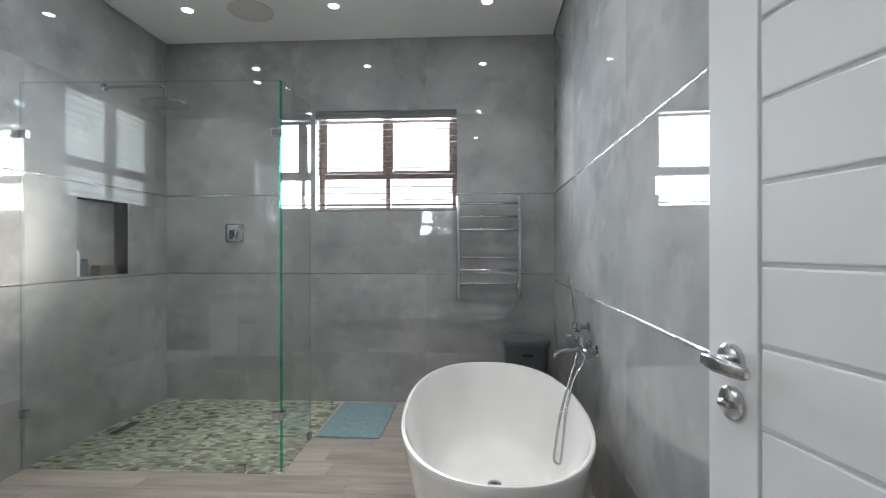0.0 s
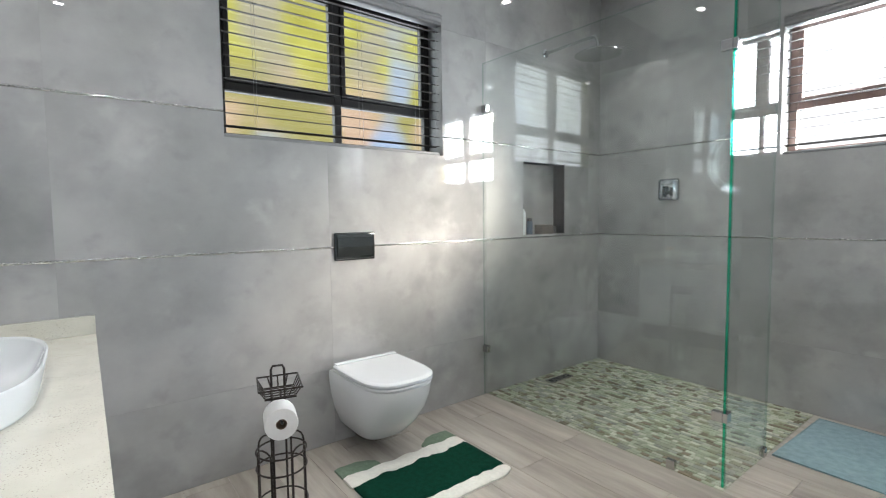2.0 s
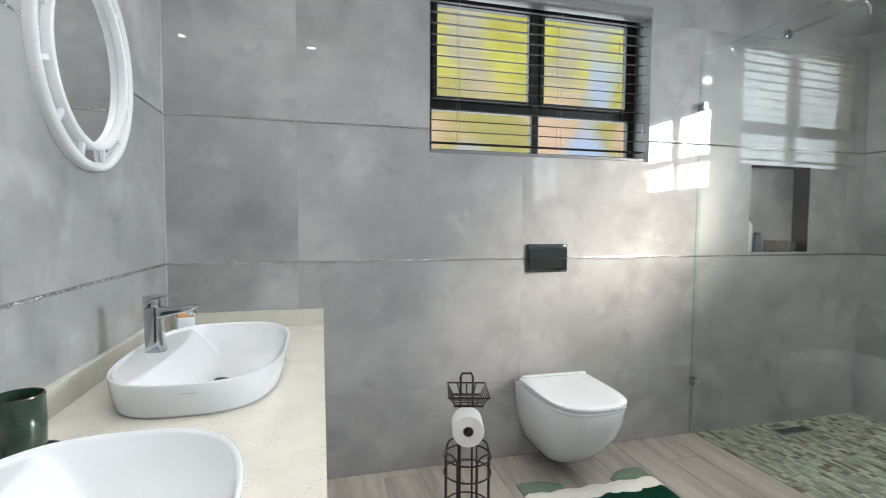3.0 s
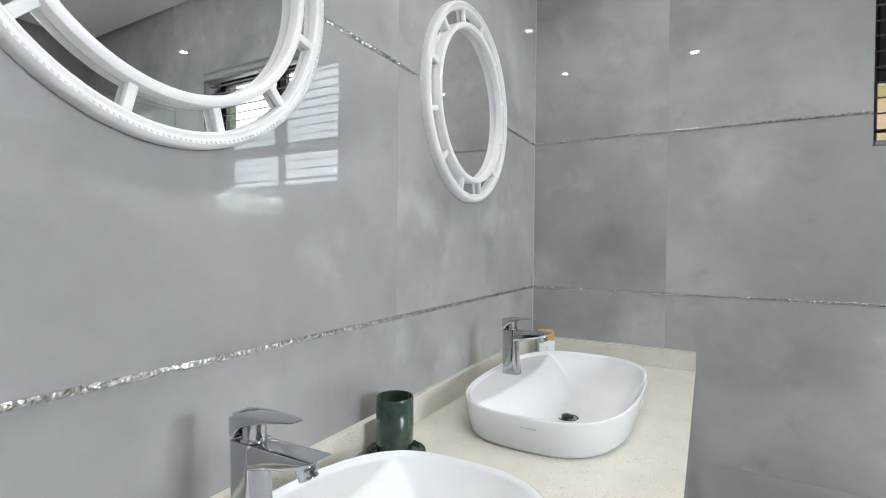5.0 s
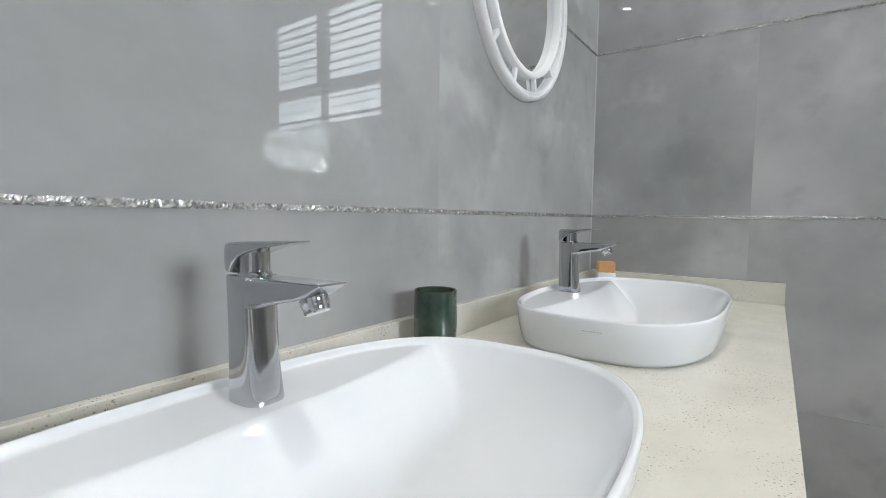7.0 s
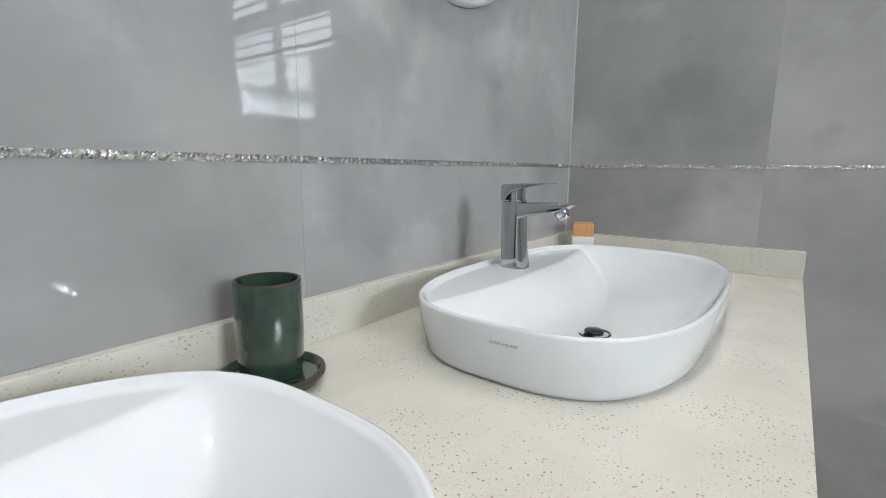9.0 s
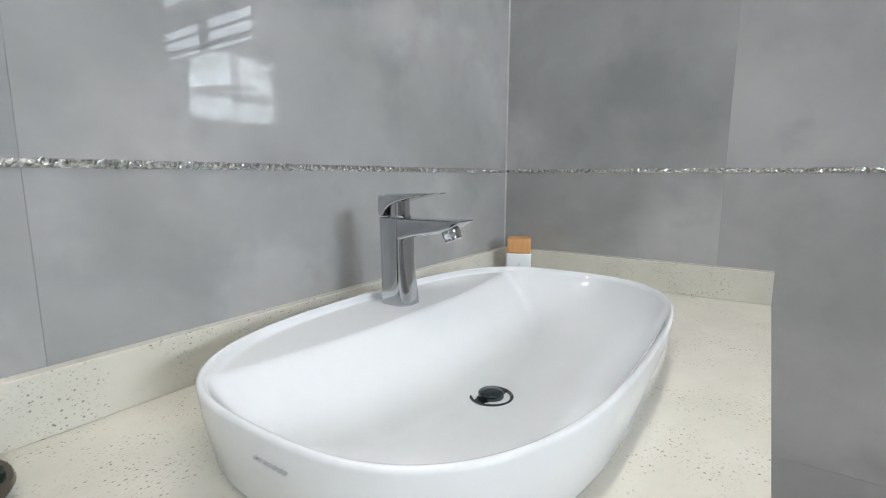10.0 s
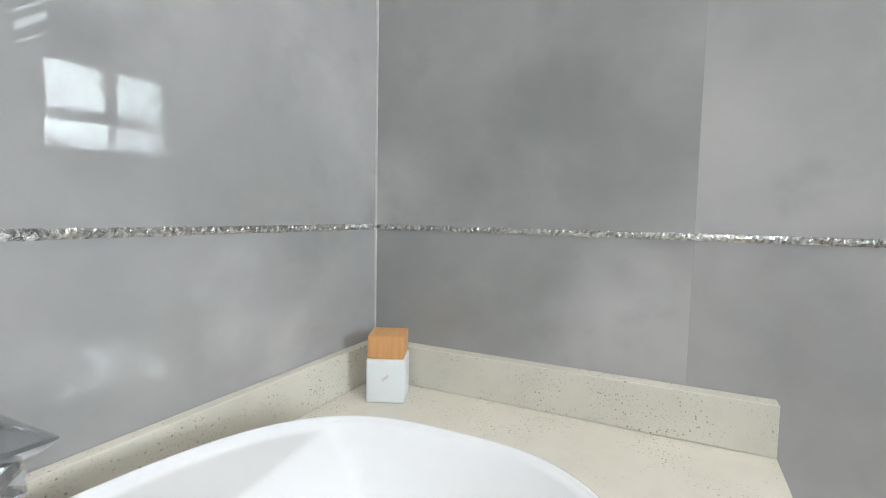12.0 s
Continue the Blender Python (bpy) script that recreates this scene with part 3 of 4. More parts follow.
front = glass_panel(0.002, GX + 0.003, "x", "clear glass shower screen fixed to the tiled wall")
front.matrix_world = Matrix.Translation((0, 2.958, 0)) @ Matrix.Rotation(radians(2.0), 4, "Z") @ Matrix.Translation((0, -GY, 0))
side = glass_panel(GY + 0.022, 3.53, "y", "short clear glass return screen of the shower")
for z in (2.045, 0.345):
    bm = B()
    soft_box(bm, 0.001, 0.05, GY - 0.016, GY + 0.016, z - 0.024, z + 0.024, 0.003, 2)
    part("wall_clamp", bm, STEEL, front, "square chrome glass clamp")
    bm = B()
    soft_box(bm, GX - 0.055, GX - 0.006, GY - 0.014, GY + 0.014, z - 0.024, z + 0.024, 0.003, 2)
    soft_box(bm, GX - 0.013, GX + 0.013, GY - 0.010, GY + 0.045, z - 0.0235, z + 0.0235, 0.003, 2)
    part("corner_clamp", bm, STEEL, front, "chrome corner clamp joining two glass sheets")
for p, sc in ((front, (1.33, 1.375, GY - 0.013, GY + 0.013)), (side, (GX - 0.013, GX + 0.013, 3.485, 3.525))):
    bm = B()
    soft_box(bm, sc[0], sc[1], sc[2], sc[3], 0.001, 0.05, 0.003, 2)
    part("floor_clamp", bm, STEEL, p, "small chrome floor clamp")

sh = thing("overhead_shower", "round chrome rain shower head on a straight wall arm", "shower head")
bm = B()
lathe(bm, (0.0005, 3.62, 2.555), [(0.032, 0), (0.032, 0.006), (0.018, 0.012)], 28, "x")
part("wall_flange", bm, CHROME, sh, smooth=True)
bm = B()
tube(bm, bend([(0.01, 3.62, 2.555), (0.40, 3.62, 2.555), (0.455, 3.62, 2.545), (0.475, 3.62, 2.50), (0.476, 3.62, 2.455)], 6), 0.011, 12)
part("arm", bm, CHROME, sh, smooth=True)
bm = B()
lathe(bm, (0.476, 3.62, 2.42), [(0.158, 0.0), (0.160, 0.004), (0.150, 0.010), (0.03, 0.016), (0.022, 0.034), (0.016, 0.036)], 48)
part("rose", bm, STEEL, sh, "wide flat spray rose", True)

sv = thing("shower_valve", "square chrome shower mixer with a lever, set in the tiles", "shower mixer")
bm = B()
soft_box(bm, 0.553, 0.712, N - 0.014, N - 0.0005, 1.405, 1.572, 0.02, 4)
part("plate", bm, CHROME, sv, smooth=True)
bm = B()
lathe(bm, (0.632, N - 0.013, 1.49), [(0.040, 0), (0.040, -0.02), (0.034, -0.045)], 28, "y")
part("knob", bm, CHROME, sv, smooth=True)
bm = B()
soft_box(bm, 0.618, 0.646, N - 0.085, N - 0.056, 1.43, 1.515, 0.006, 2)
part("lever", bm, GUNMETAL, sv, smooth=True)

sd = thing("shower_drain", "narrow dark steel slot drain in the mosaic floor", "drain", "", pose(0.145, 3.63, 0.004, 0, 0, 90))
bm = B()
for s in (-1, 1):
    soft_box(bm, -0.12, 0.12, s * 0.032 - 0.004, s * 0.032 + 0.004, 0, 0.008, 0.001, 1)
    soft_box(bm, s * 0.124 - 0.004, s * 0.124 + 0.004, -0.036, 0.036, 0, 0.008, 0.001, 1)
part("frame", bm, STEEL, sd)
bm = B()
soft_box(bm, -0.119, 0.119, -0.027, 0.027, 0, 0.006, 0.001, 1)
part("grate", bm, GUNMETAL, sd)

# things in the niche
NB = NICHE[2] + 0.0003
bt = thing("shampoo_bottle", "white plastic bottle with a dark cap in the niche", "bottle", "", pose(-0.06, 3.418, NB))
bm = B()
loft(bm, [oval(0, 0, z, a, b, 3, 28) for z, a, b in ((0, 0.024, 0.030), (0.004, 0.026, 0.032), (0.17, 0.026, 0.032), (0.195, 0.016, 0.020), (0.2, 0.014, 0.016))])
part("bottle_body", bm, WHITEJAR, bt, smooth=True)
bm = B()
lathe(bm, (0, 0, 0.2), [(0.019, 0), (0.019, 0.036), (0.016, 0.039)], 24)
part("cap", bm, DARKPLASTIC, bt, smooth=True)
bt = thing("small_bottle", "small dark blue bottle in the niche", "bottle", "", pose(-0.055, 3.503, NB))
bm = B()
loft(bm, [oval(0, 0, z, a, b, 3.5, 24) for z, a, b in ((0, 0.018, 0.028), (0.09, 0.018, 0.028), (0.105, 0.014, 0.022))])
part("bottle_body", bm, BLUEPLASTIC, bt, smooth=True)
bm = B()
soft_box(bm, -0.012, 0.012, -0.018, 0.018, 0.105, 0.128, 0.003, 2)
part("cap", bm, DARKPLASTIC, bt)
bt = thing("soap_box", "brown and black soap box lying in the niche", "box", "", pose(-0.058, 3.68, NB))
bm = B()
soft_box(bm, -0.04, 0.04, -0.07, 0.07, 0, 0.075, 0.004, 2)
part("box_body", bm, SOAPBOX, bt)
bm = B()
soft_box(bm, -0.041, 0.041, 0.0705, 0.11, 0, 0.06, 0.004, 2)
part("dark_end", bm, DARKPLASTIC, bt)

# ---- toilet ----
WCY = 1.968


def dshape(z, x1, hw, n=40, x0=0.0, p=3.1):
    x1, hw = x1 * 1.05, hw * 1.105
    """A plan with a flat back at x0 and a rounded front at x1."""
    pts = [(x0, WCY - hw, z), (x0, WCY + hw, z)]
    k = x1 - (x1 - x0) * 0.58
    for i in range(n + 1):
        a = math.pi / 2 - math.pi * i / n
        c, s = math.cos(a), math.sin(a)
        pts.append((k + (x1 - k) * abs(c) ** (2 / p), WCY + hw * math.copysign(abs(s) ** (2 / p), s), z))
    return pts


wc = thing("toilet", "white wall-hung ceramic toilet with a closed lid", "toilet")
bm = B()
loft(bm, [dshape(z, x1, hw, x0=0.0008) for z, x1, hw in ((0.066, 0.20, 0.08), (0.076, 0.27, 0.105), (0.118, 0.335, 0.130), (0.20, 0.415, 0.158), (0.29, 0.478, 0.177), (0.37, 0.510, 0.186),
                                                        (0.425, 0.520, 0.188), (0.432, 0.514, 0.184))])
part("bowl", bm, CERAMIC, wc, smooth=True)
bm = B()
loft(bm, [dshape(z, x1, hw, x0=0.062) for z, x1, hw in ((0.4345, 0.516, 0.183), (0.437, 0.524, 0.188), (0.447, 0.524, 0.188), (0.449, 0.52, 0.185))])
part("seat", bm, CERAMIC, wc, "thin white seat ring", True)
bm = B()
loft(bm, [dshape(z, x1, hw, x0=0.062) for z, x1, hw in ((0.4525, 0.518, 0.184), (0.455, 0.525, 0.189), (0.466, 0.524, 0.189), (0.4715, 0.514, 0.182), (0.472, 0.49, 0.17))])
part("lid", bm, CERAMIC, wc, "flat white soft-close lid", True)
bm = B()
soft_box(bm, 0.050, 0.084, WCY - 0.196, WCY + 0.196, 0.4715, 0.4815, 0.0045, 3)
part("lid_rear_bar", bm, CERAMIC, wc, "low raised bar along the back of the lid", True)
for s in (-1, 1):
    bm = B()
    lathe(bm, (0.05, WCY + s * 0.10, 0.4535), [(0.011, -s * 0.03), (0.011, s * 0.03)], 16, "y")
    part("lid_hinge", bm, CHROME, wc, smooth=True)

fp = thing("flush_plate", "dark chrome dual flush plate on the tiled wall", "flush plate", "", m_west)
bm = B()
soft_box(bm, 1.814, 2.070, 1.053, 1.212, 0.0006, 0.011, 0.008, 3)
part("plate", bm, GUNMETAL, fp, smooth=True)
bm = B()
rings = []
for u in (1.828, 2.056):
    rings.append([(u, 1.075, 0.0115), (u, 1.075, 0.017), (u, 1.13, 0.026), (u, 1.185, 0.022), (u, 1.20, 0.0115)])
loft(bm, rings)
part("button", bm, GUNMETAL, fp, "curved glossy dark flush button")
bm = B()
soft_box(bm, 1.824, 2.06, 1.060, 1.066, 0.0115, 0.016, 0.002, 1)
part("lower_bar", bm, CHROME, fp)


# ---- toilet roll stand ----
def wire(parent, name, pts, r=0.0035, closed=False):
    bm = B()
    tube(bm, pts, r, 7, closed)
    return part(name, bm, WIRE, parent, smooth=True)


st = thing("toilet_roll_stand", "dark wire toilet roll stand with a basket on top", "roll stand", "", pose(0.70, 1.255, 0, 0, 0, -14) @ Matrix.Diagonal((1.13, 1.13, 1, 1)))
R = 0.082
for z in (0.405, 0.34, 0.20, 0.06):
    wire(st, "basket_ring", circle((0, 0, z), R, "z", 36), closed=True)
wire(st, "base_ring", circle((0, 0, 0.004), R, "z", 36), 0.004, True)
for k in range(4):
    a0, a1 = radians(90 * k + 20), radians(90 * k + 62)
    p = [(R * math.cos(a0), R * math.sin(a0), 0.004), (R * math.cos(a0), R * math.sin(a0), 0.41)]
    for j in range(7):
        q = math.pi * j / 6
        a = a0 + (a1 - a0) * (1 - math.cos(q)) / 2
        p.append((R * math.cos(a), R * math.sin(a), 0.41 + 0.028 * math.sin(q)))
    p.append((R * math.cos(a1), R * math.sin(a1), 0.004))
    wire(st, "basket_hoop", p)
for y in (-0.022, 0.022):
    wire(st, "post", [(-R + 0.01, y, 0.02), (-R + 0.01, y, 0.655)], 0.004)
for a, b in (((-R, -0.022, 0.02), (R, -0.022, 0.02)), ((-R, 0.022, 0.02), (R, 0.022, 0.02))):
    wire(st, "base_bar", [a, b])
wire(st, "roll_arm", bend([(-R + 0.01, 0.0, 0.535), (0.06, 0.0, 0.535), (0.085, 0.0, 0.55)], 5), 0.004)
wire(st, "roll_arm_bridge", [(-R + 0.01, -0.022, 0.535), (-R + 0.01, 0.022, 0.535)], 0.004)
tz, bz = 0.668, 0.628
for z, hx, hy in ((tz, 0.078, 0.068), (bz, 0.058, 0.048)):
    wire(st, "tray_rim", [(-hx, -hy, z), (hx, -hy, z), (hx, hy, z), (-hx, hy, z)], 0.0035, True)
for k in range(5):
    f = -0.8 + 0.4 * k
    wire(st, "tray_wire", [(f * 0.078, -0.068, tz), (f * 0.058, -0.048, bz), (f * 0.058, 0.048, bz), (f * 0.078, 0.068, tz)], 0.0025)
for k in range(3):
    f = -0.5 + 0.5 * k
    wire(st, "tray_wire", [(-0.078, f * 0.068, tz), (-0.058, f * 0.048, bz), (0.058, f * 0.048, bz), (0.078, f * 0.068, tz)], 0.0025)
wire(st, "loop_handle", [(-0.06, -0.022, 0.63), (-0.06, -0.022, 0.70), (-0.06, -0.016, 0.714), (-0.06, 0.016, 0.714), (-0.06, 0.022, 0.70), (-0.06, 0.022, 0.63)], 0.0045)
roll = thing("toilet_roll", "white toilet paper roll hung on the wire stand", "toilet roll", "", pose(0.70, 1.255, 0.522, 0, 0, -14))
bm = B()
loft(bm, [circle((h, 0, 0), r, "x", 40) for r, h in ((0.0205, -0.053), (0.060, -0.053), (0.0615, -0.050), (0.0615, 0.050), (0.060, 0.053), (0.0205, 0.053))], closed=True)
part("paper", bm, TISSUE, roll, smooth=True)
bm = B()
loft(bm, [circle((h, 0, 0), r, "x", 32) for r, h in ((0.0185, -0.0495), (0.0203, -0.0495), (0.0203, 0.0495), (0.0185, 0.0495))], closed=True)
part("core", bm, CARD, roll, smooth=True)

# ---- mats ----
rug = thing("toilet_mat", "tufted bath mat in cream, dark green and sage", "mat", "", pose(0, 0, 0.0012))


def tuft(name, x0f, x1f, y0, y1, mat, h=0.018, n=26, seed=3, label=""):
    rnd = random.Random(seed)
    bm = B()
    rings = []
    for i in range(n + 1):
        y = y0 + (y1 - y0) * i / n
        a, b = x0f(y) + rnd.uniform(-0.004, 0.004), x1f(y) + rnd.uniform(-0.003, 0.003)
        e = 0.6 if i in (0, n) else 1.0
        rings.append([(a, y, 0.0), (a - 0.002, y, h * 0.6 * e), (a + 0.008, y, h * e), ((a + b) / 2, y, h * e * rnd.uniform(0.96, 1.06)), (b - 0.008, y, h * e), (b + 0.002, y, h * 0.6 * e), (b, y, 0.0)])
    loft(bm, rings)
    return part(name, bm, mat, rug, label, True)


W1 = lambda y: 0.500 + 0.010 * math.sin((y - 1.64) * 26) + 0.006 * math.sin(y * 61)
W0 = lambda y: 0.405 + 0.006 * math.sin(y * 40)
tuft("cream_band", lambda y: W0(y) + 0.001, lambda y: W1(y) - 0.001, 1.645, 2.365, RUGWHITE, 0.020, 30, 4)
tuft("green_band", lambda y: W1(y) + 0.003, lambda y: 0.792 + 0.004 * math.sin(y * 70), 1.652, 2.362, RUGGREEN, 0.022, 34, 5)
tuft("cream_edge", lambda y: 0.799 + 0.004 * math.sin(y * 70), lambda y: 0.878 - 0.03 * max(0, abs(y - 2.005) - 0.30) / 0.06, 1.645, 2.365, RUGWHITE, 0.019, 30, 6)
tuft("sage_lobe", lambda y: 0.305 + 0.10 * max(0.0, (y - 1.74) / 0.16) ** 2, lambda y: W0(y) - 0.002, 1.645, 1.865, RUGSAGE, 0.018, 14, 7)
tuft("sage_lobe", lambda y: 0.305 + 0.10 * max(0.0, (2.27 - y) / 0.16) ** 2, lambda y: W0(y) - 0.002, 2.145, 2.365, RUGSAGE, 0.018, 14, 8)

mat_ob = thing("bath_mat", "light blue towelling bath mat beside the shower", "mat", "", pose(1.862, 3.912, 0.0012, 0, 0, -1.5))
bm = B()
rnd = random.Random(5)
nx, ny, hx, hy = 16, 22, 0.228, 0.365
top = [[bm.verts.new((-hx + 2 * hx * i / nx, -hy + 2 * hy * j / ny, 0.012 + rnd.uniform(-0.0012, 0.0012) - (0.005 if i in (0, nx) or j in (0, ny) else 0))) for j in range(ny + 1)] for i in range(nx + 1)]
for i in range(nx):
    for j in range(ny):
        bm.faces.new((top[i][j], top[i + 1][j], top[i + 1][j + 1], top[i][j + 1]))
ring = [top[i][0] for i in range(nx + 1)] + [top[nx][j] for j in range(1, ny + 1)] + [top[i][ny] for i in range(nx - 1, -1, -1)] + [top[0][j] for j in range(ny - 1, 0, -1)]
low = [bm.verts.new((v.co.x * 1.004, v.co.y * 1.004, 0)) for v in ring]
for i in range(len(ring)):
    k = (i + 1) % len(ring)
    bm.faces.new((ring[i], ring[k], low[k], low[i]))
part("towelling", bm, TOWEL, mat_ob, smooth=True)
bm = B()
tube(bm, [(-hx, -hy, 0.005), (hx, -hy, 0.005), (hx, hy, 0.005), (-hx, hy, 0.005)], 0.005, 8, True)
part("hem", bm, TOWEL, mat_ob, smooth=True)

# ---- bathtub ----
TX, TY = 2.835, 2.60
tub = thing("bathtub", "white oval freestanding bathtub with a thin rim", "bathtub")
bm = B()
P = 2.35
rings = [oval(TX, TY, z, a * 1.115, b, P, 96) for z, a, b in (
    (0.0, 0.27, 0.66), (0.012, 0.285, 0.675), (0.10, 0.305, 0.70), (0.25, 0.335, 0.745), (0.42, 0.366, 0.795), (0.55, 0.386, 0.836), (0.572, 0.390, 0.842),
    (0.580, 0.387, 0.839), (0.5815, 0.381, 0.832), (0.579, 0.374, 0.824), (0.566, 0.369, 0.816), (0.45, 0.345, 0.775), (0.30, 0.310, 0.71), (0.19, 0.278, 0.645), (0.145, 0.245, 0.59), (0.128, 0.19, 0.50),
    (0.122, 0.08, 0.25))]
loft(bm, rings)
part("shell", bm, ACRYLIC, tub, smooth=True)
bm = B()
lathe(bm, (TX + 0.015, 2.70, 0.1225), [(0.036, 0), (0.036, 0.003), (0.028, 0.005), (0.026, 0.010), (0.006, 0.013)], 32)
part("drain_cap", bm, CHROME, tub, "chrome bath waste cap", True)

# bath mixer on the wall beside the tub
mx = thing("bath_mixer", "chrome wall bath mixer with hand shower and hose", "bath mixer")
EXW = EX1 - (EX1 - EX0) * (N - 2.85) / (N - 0.28)
MZ = 0.80
for y in (2.77, 2.91):
    bm = B()
    lathe(bm, (EXW - 0.001, y, MZ), [(0.034, 0), (0.034, -0.006), (0.018, -0.010), (0.018, -0.05)], 24, "x")
    part("wall_union", bm, CHROME, mx, smooth=True)
bm = B()
lathe(bm, (EXW - 0.065, 2.70, MZ), [(0.022, 0.0), (0.026, 0.01), (0.026, 0.27), (0.022, 0.28)], 24, "y")
part("valve_body", bm, CHROME, mx, smooth=True)
bm = B()
tube(bm, bend([(EXW - 0.08, 2.82, MZ), (EXW - 0.15, 2.82, MZ - 0.005), (EXW - 0.20, 2.82, MZ - 0.02), (EXW - 0.215, 2.82, MZ - 0.045)], 5), 0.015, 14)
part("spout", bm, CHROME, mx, smooth=True)
bm = B()
lathe(bm, (EXW - 0.065, 2.84, MZ + 0.024), [(0.022, 0), (0.022, 0.038), (0.016, 0.043)], 20)
soft_box(bm, EXW - 0.15, EXW - 0.055, 2.831, 2.849, MZ + 0.066, MZ + 0.079, 0.004, 2)
part("lever", bm, CHROME, mx, smooth=True)
bm = B()
lathe(bm, (EXW - 0.002, 2.95, 0.90), [(0.028, 0), (0.028, -0.006), (0.013, -0.01), (0.013, -0.05)], 20, "x")
soft_box(bm, EXW - 0.092, EXW - 0.045, 2.93, 2.97, 0.872, 0.928, 0.006, 2)
part("hand_shower_bracket", bm, CHROME, mx, smooth=True)
bm = B()
tube(bm, [(EXW - 0.066, 2.95, 0.82), (EXW - 0.070, 2.952, 0.95), (EXW - 0.080, 2.975, 1.08), (EXW - 0.092, 3.0, 1.19)], 0.012, 14)
part("hand_shower", bm, CHROME, mx, "slim stick hand shower", True)
bm = B()
tube(bm, bend([(EXW - 0.066, 2.95, 0.82), (EXW - 0.080, 2.90, 0.74), (3.255, 2.77, 0.66), (3.175, 2.62, 0.52), (3.125, 2.50, 0.40), (3.115, 2.46, 0.355), (3.140, 2.455, 0.35),
               (3.165, 2.51, 0.42), (3.205, 2.62, 0.55), (3.262, 2.72, 0.66), (EXW - 0.080, 2.76, 0.735), (EXW - 0.066, 2.77, MZ - 0.02)], 8), 0.0075, 10)
part("hose", bm, STEEL, mx, "coiled steel shower hose", True)

# ---- towel rail ----
tr_ob = thing("towel_rail", "polished steel ladder towel rail on the tiled wall", "towel rail")
RX0, RX1, RY = 2.632, 3.150, N - 0.075
for x in (RX0, RX1):
    bm = B()
    soft_box(bm, x - 0.014, x + 0.014, RY - 0.014, RY + 0.014, 0.915, 1.792, 0.004, 2)
    part("upright", bm, STEEL, tr_ob)
    for z in (1.02, 1.69):
        bm = B()
        lathe(bm, (x, N - 0.0005, z), [(0.016, 0), (0.016, -0.004), (0.008, -0.006), (0.008, -0.062)], 16, "y")
        part("bracket", bm, STEEL, tr_ob, smooth=True)
for z in (1.733, 1.618, 1.508, 1.271, 1.166, 1.051):
    bm = B()
    tube(bm, [(RX0 + 0.014, RY, z), (RX1 - 0.014, RY, z)], 0.010, 14)
    part("bar", bm, CHROME, tr_ob, smooth=True)
bm = B()
soft_box(bm, RX1 - 0.045, RX1 - 0.0145, RY - 0.02, RY + 0.02, 0.955, 1.0, 0.004, 2)
part("switch", bm, STEEL, tr_ob)
bm = B()
pts = []
for i in range(200):
    t = i / 199
    x, z = RX1 - 0.02 - 0.10 * t ** 1.5, 0.913 - 0.15 * t
    pts.append((x + 0.010 * math.cos(i * 0.75), RY + 0.035 + 0.010 * math.sin(i * 0.75), z))
tube(bm, pts, 0.0022, 5)
part("coiled_cord", bm, STEEL, tr_ob, "coiled silver power cord", True)

# ---- laundry hamper ----
hm = thing("laundry_hamper", "dark grey plastic laundry hamper with a lid", "hamper", "", pose(3.185, 4.135, 0) @ Matrix.Diagonal((1, 1, 0.96, 1)))
bm = B()
loft(bm, [oval(0, 0, z, a, b, 5, 48) for z, a, b in ((0.0005, 0.150, 0.118), (0.015, 0.156, 0.124), (0.56, 0.176, 0.142), (0.575, 0.180, 0.146), (0.59, 0.180, 0.146))])
part("basket", bm, HAMPER, hm, smooth=True)
bm = B()
loft(bm, [oval(0, 0, z, a, b, 5, 48) for z, a, b in ((0.5905, 0.186, 0.152), (0.630, 0.188, 0.154), (0.642, 0.182, 0.148), (0.648, 0.165, 0.132))])
part("lid", bm, HAMPER, hm, smooth=True)
# No hole is cut: a near-black block paints its inner shade.
bm = B()
soft_box(bm, -0.045, 0.045, -0.1475, -0.135, 0.505, 0.535, 0.006, 2)
part("handle_hole", bm, DARK, hm, "near-black block painting the shade of a hand hole")

# ---- vanity ----
CT, CF, CE = 0.818, 0.709, 2.335
vu = thing("vanity_unit", "plain white vanity cabinet under the cream stone top", "vanity")
bm = B()
box(bm, 0.004, CE - 0.004, 0.004, 0.58, 0.16, CT - 0.0605)
part("carcass", bm, WHITEPAINT, vu)
for k in range(4):
    a = 0.006 + k * (CE - 0.012) / 4
    bm = B()
    soft_box(bm, a + 0.002, a + (CE - 0.012) / 4 - 0.002, 0.5805, 0.60, 0.162, CT - 0.05, 0.002, 1)
    part("cabinet_door", bm, WHITEPAINT, vu)
bm = B()
box(bm, 0.03, CE - 0.03, 0.03, 0.54, 0.0005, 0.1595)
part("plinth", bm, DARK, vu)
wt = thing("worktop", "speckled cream quartz vanity worktop with upstands", "worktop")
bm = B()
slab = [(0.0015, CE, 0.0015, CF)]
for bx, by in ((0.738, 0.345), (1.796, 0.336)):
    slab = minus(slab, (bx - 0.290, bx + 0.290, by - 0.165, by + 0.165))
for q in slab:
    box(bm, *q, CT - 0.04, CT)
bmesh.ops.remove_doubles(bm, verts=bm.verts, dist=0.0001)
for v in bm.verts:
    if v.co.y > CF - 0.001:
        v.co.y -= 0.003 * v.co.x
part("slab", bm, QUARTZ, wt)
bm = B()
soft_box(bm, 0.0302, CE, 0.0015, 0.0215, CT + 0.0003, CT + 0.078, 0.0015, 2)
part("upstand", bm, QUARTZ, wt)
bm = B()
soft_box(bm, 0.0015, 0.0298, 0.0015, CF, CT + 0.0003, CT + 0.078, 0.0015, 2)
part("upstand", bm, QUARTZ, wt)


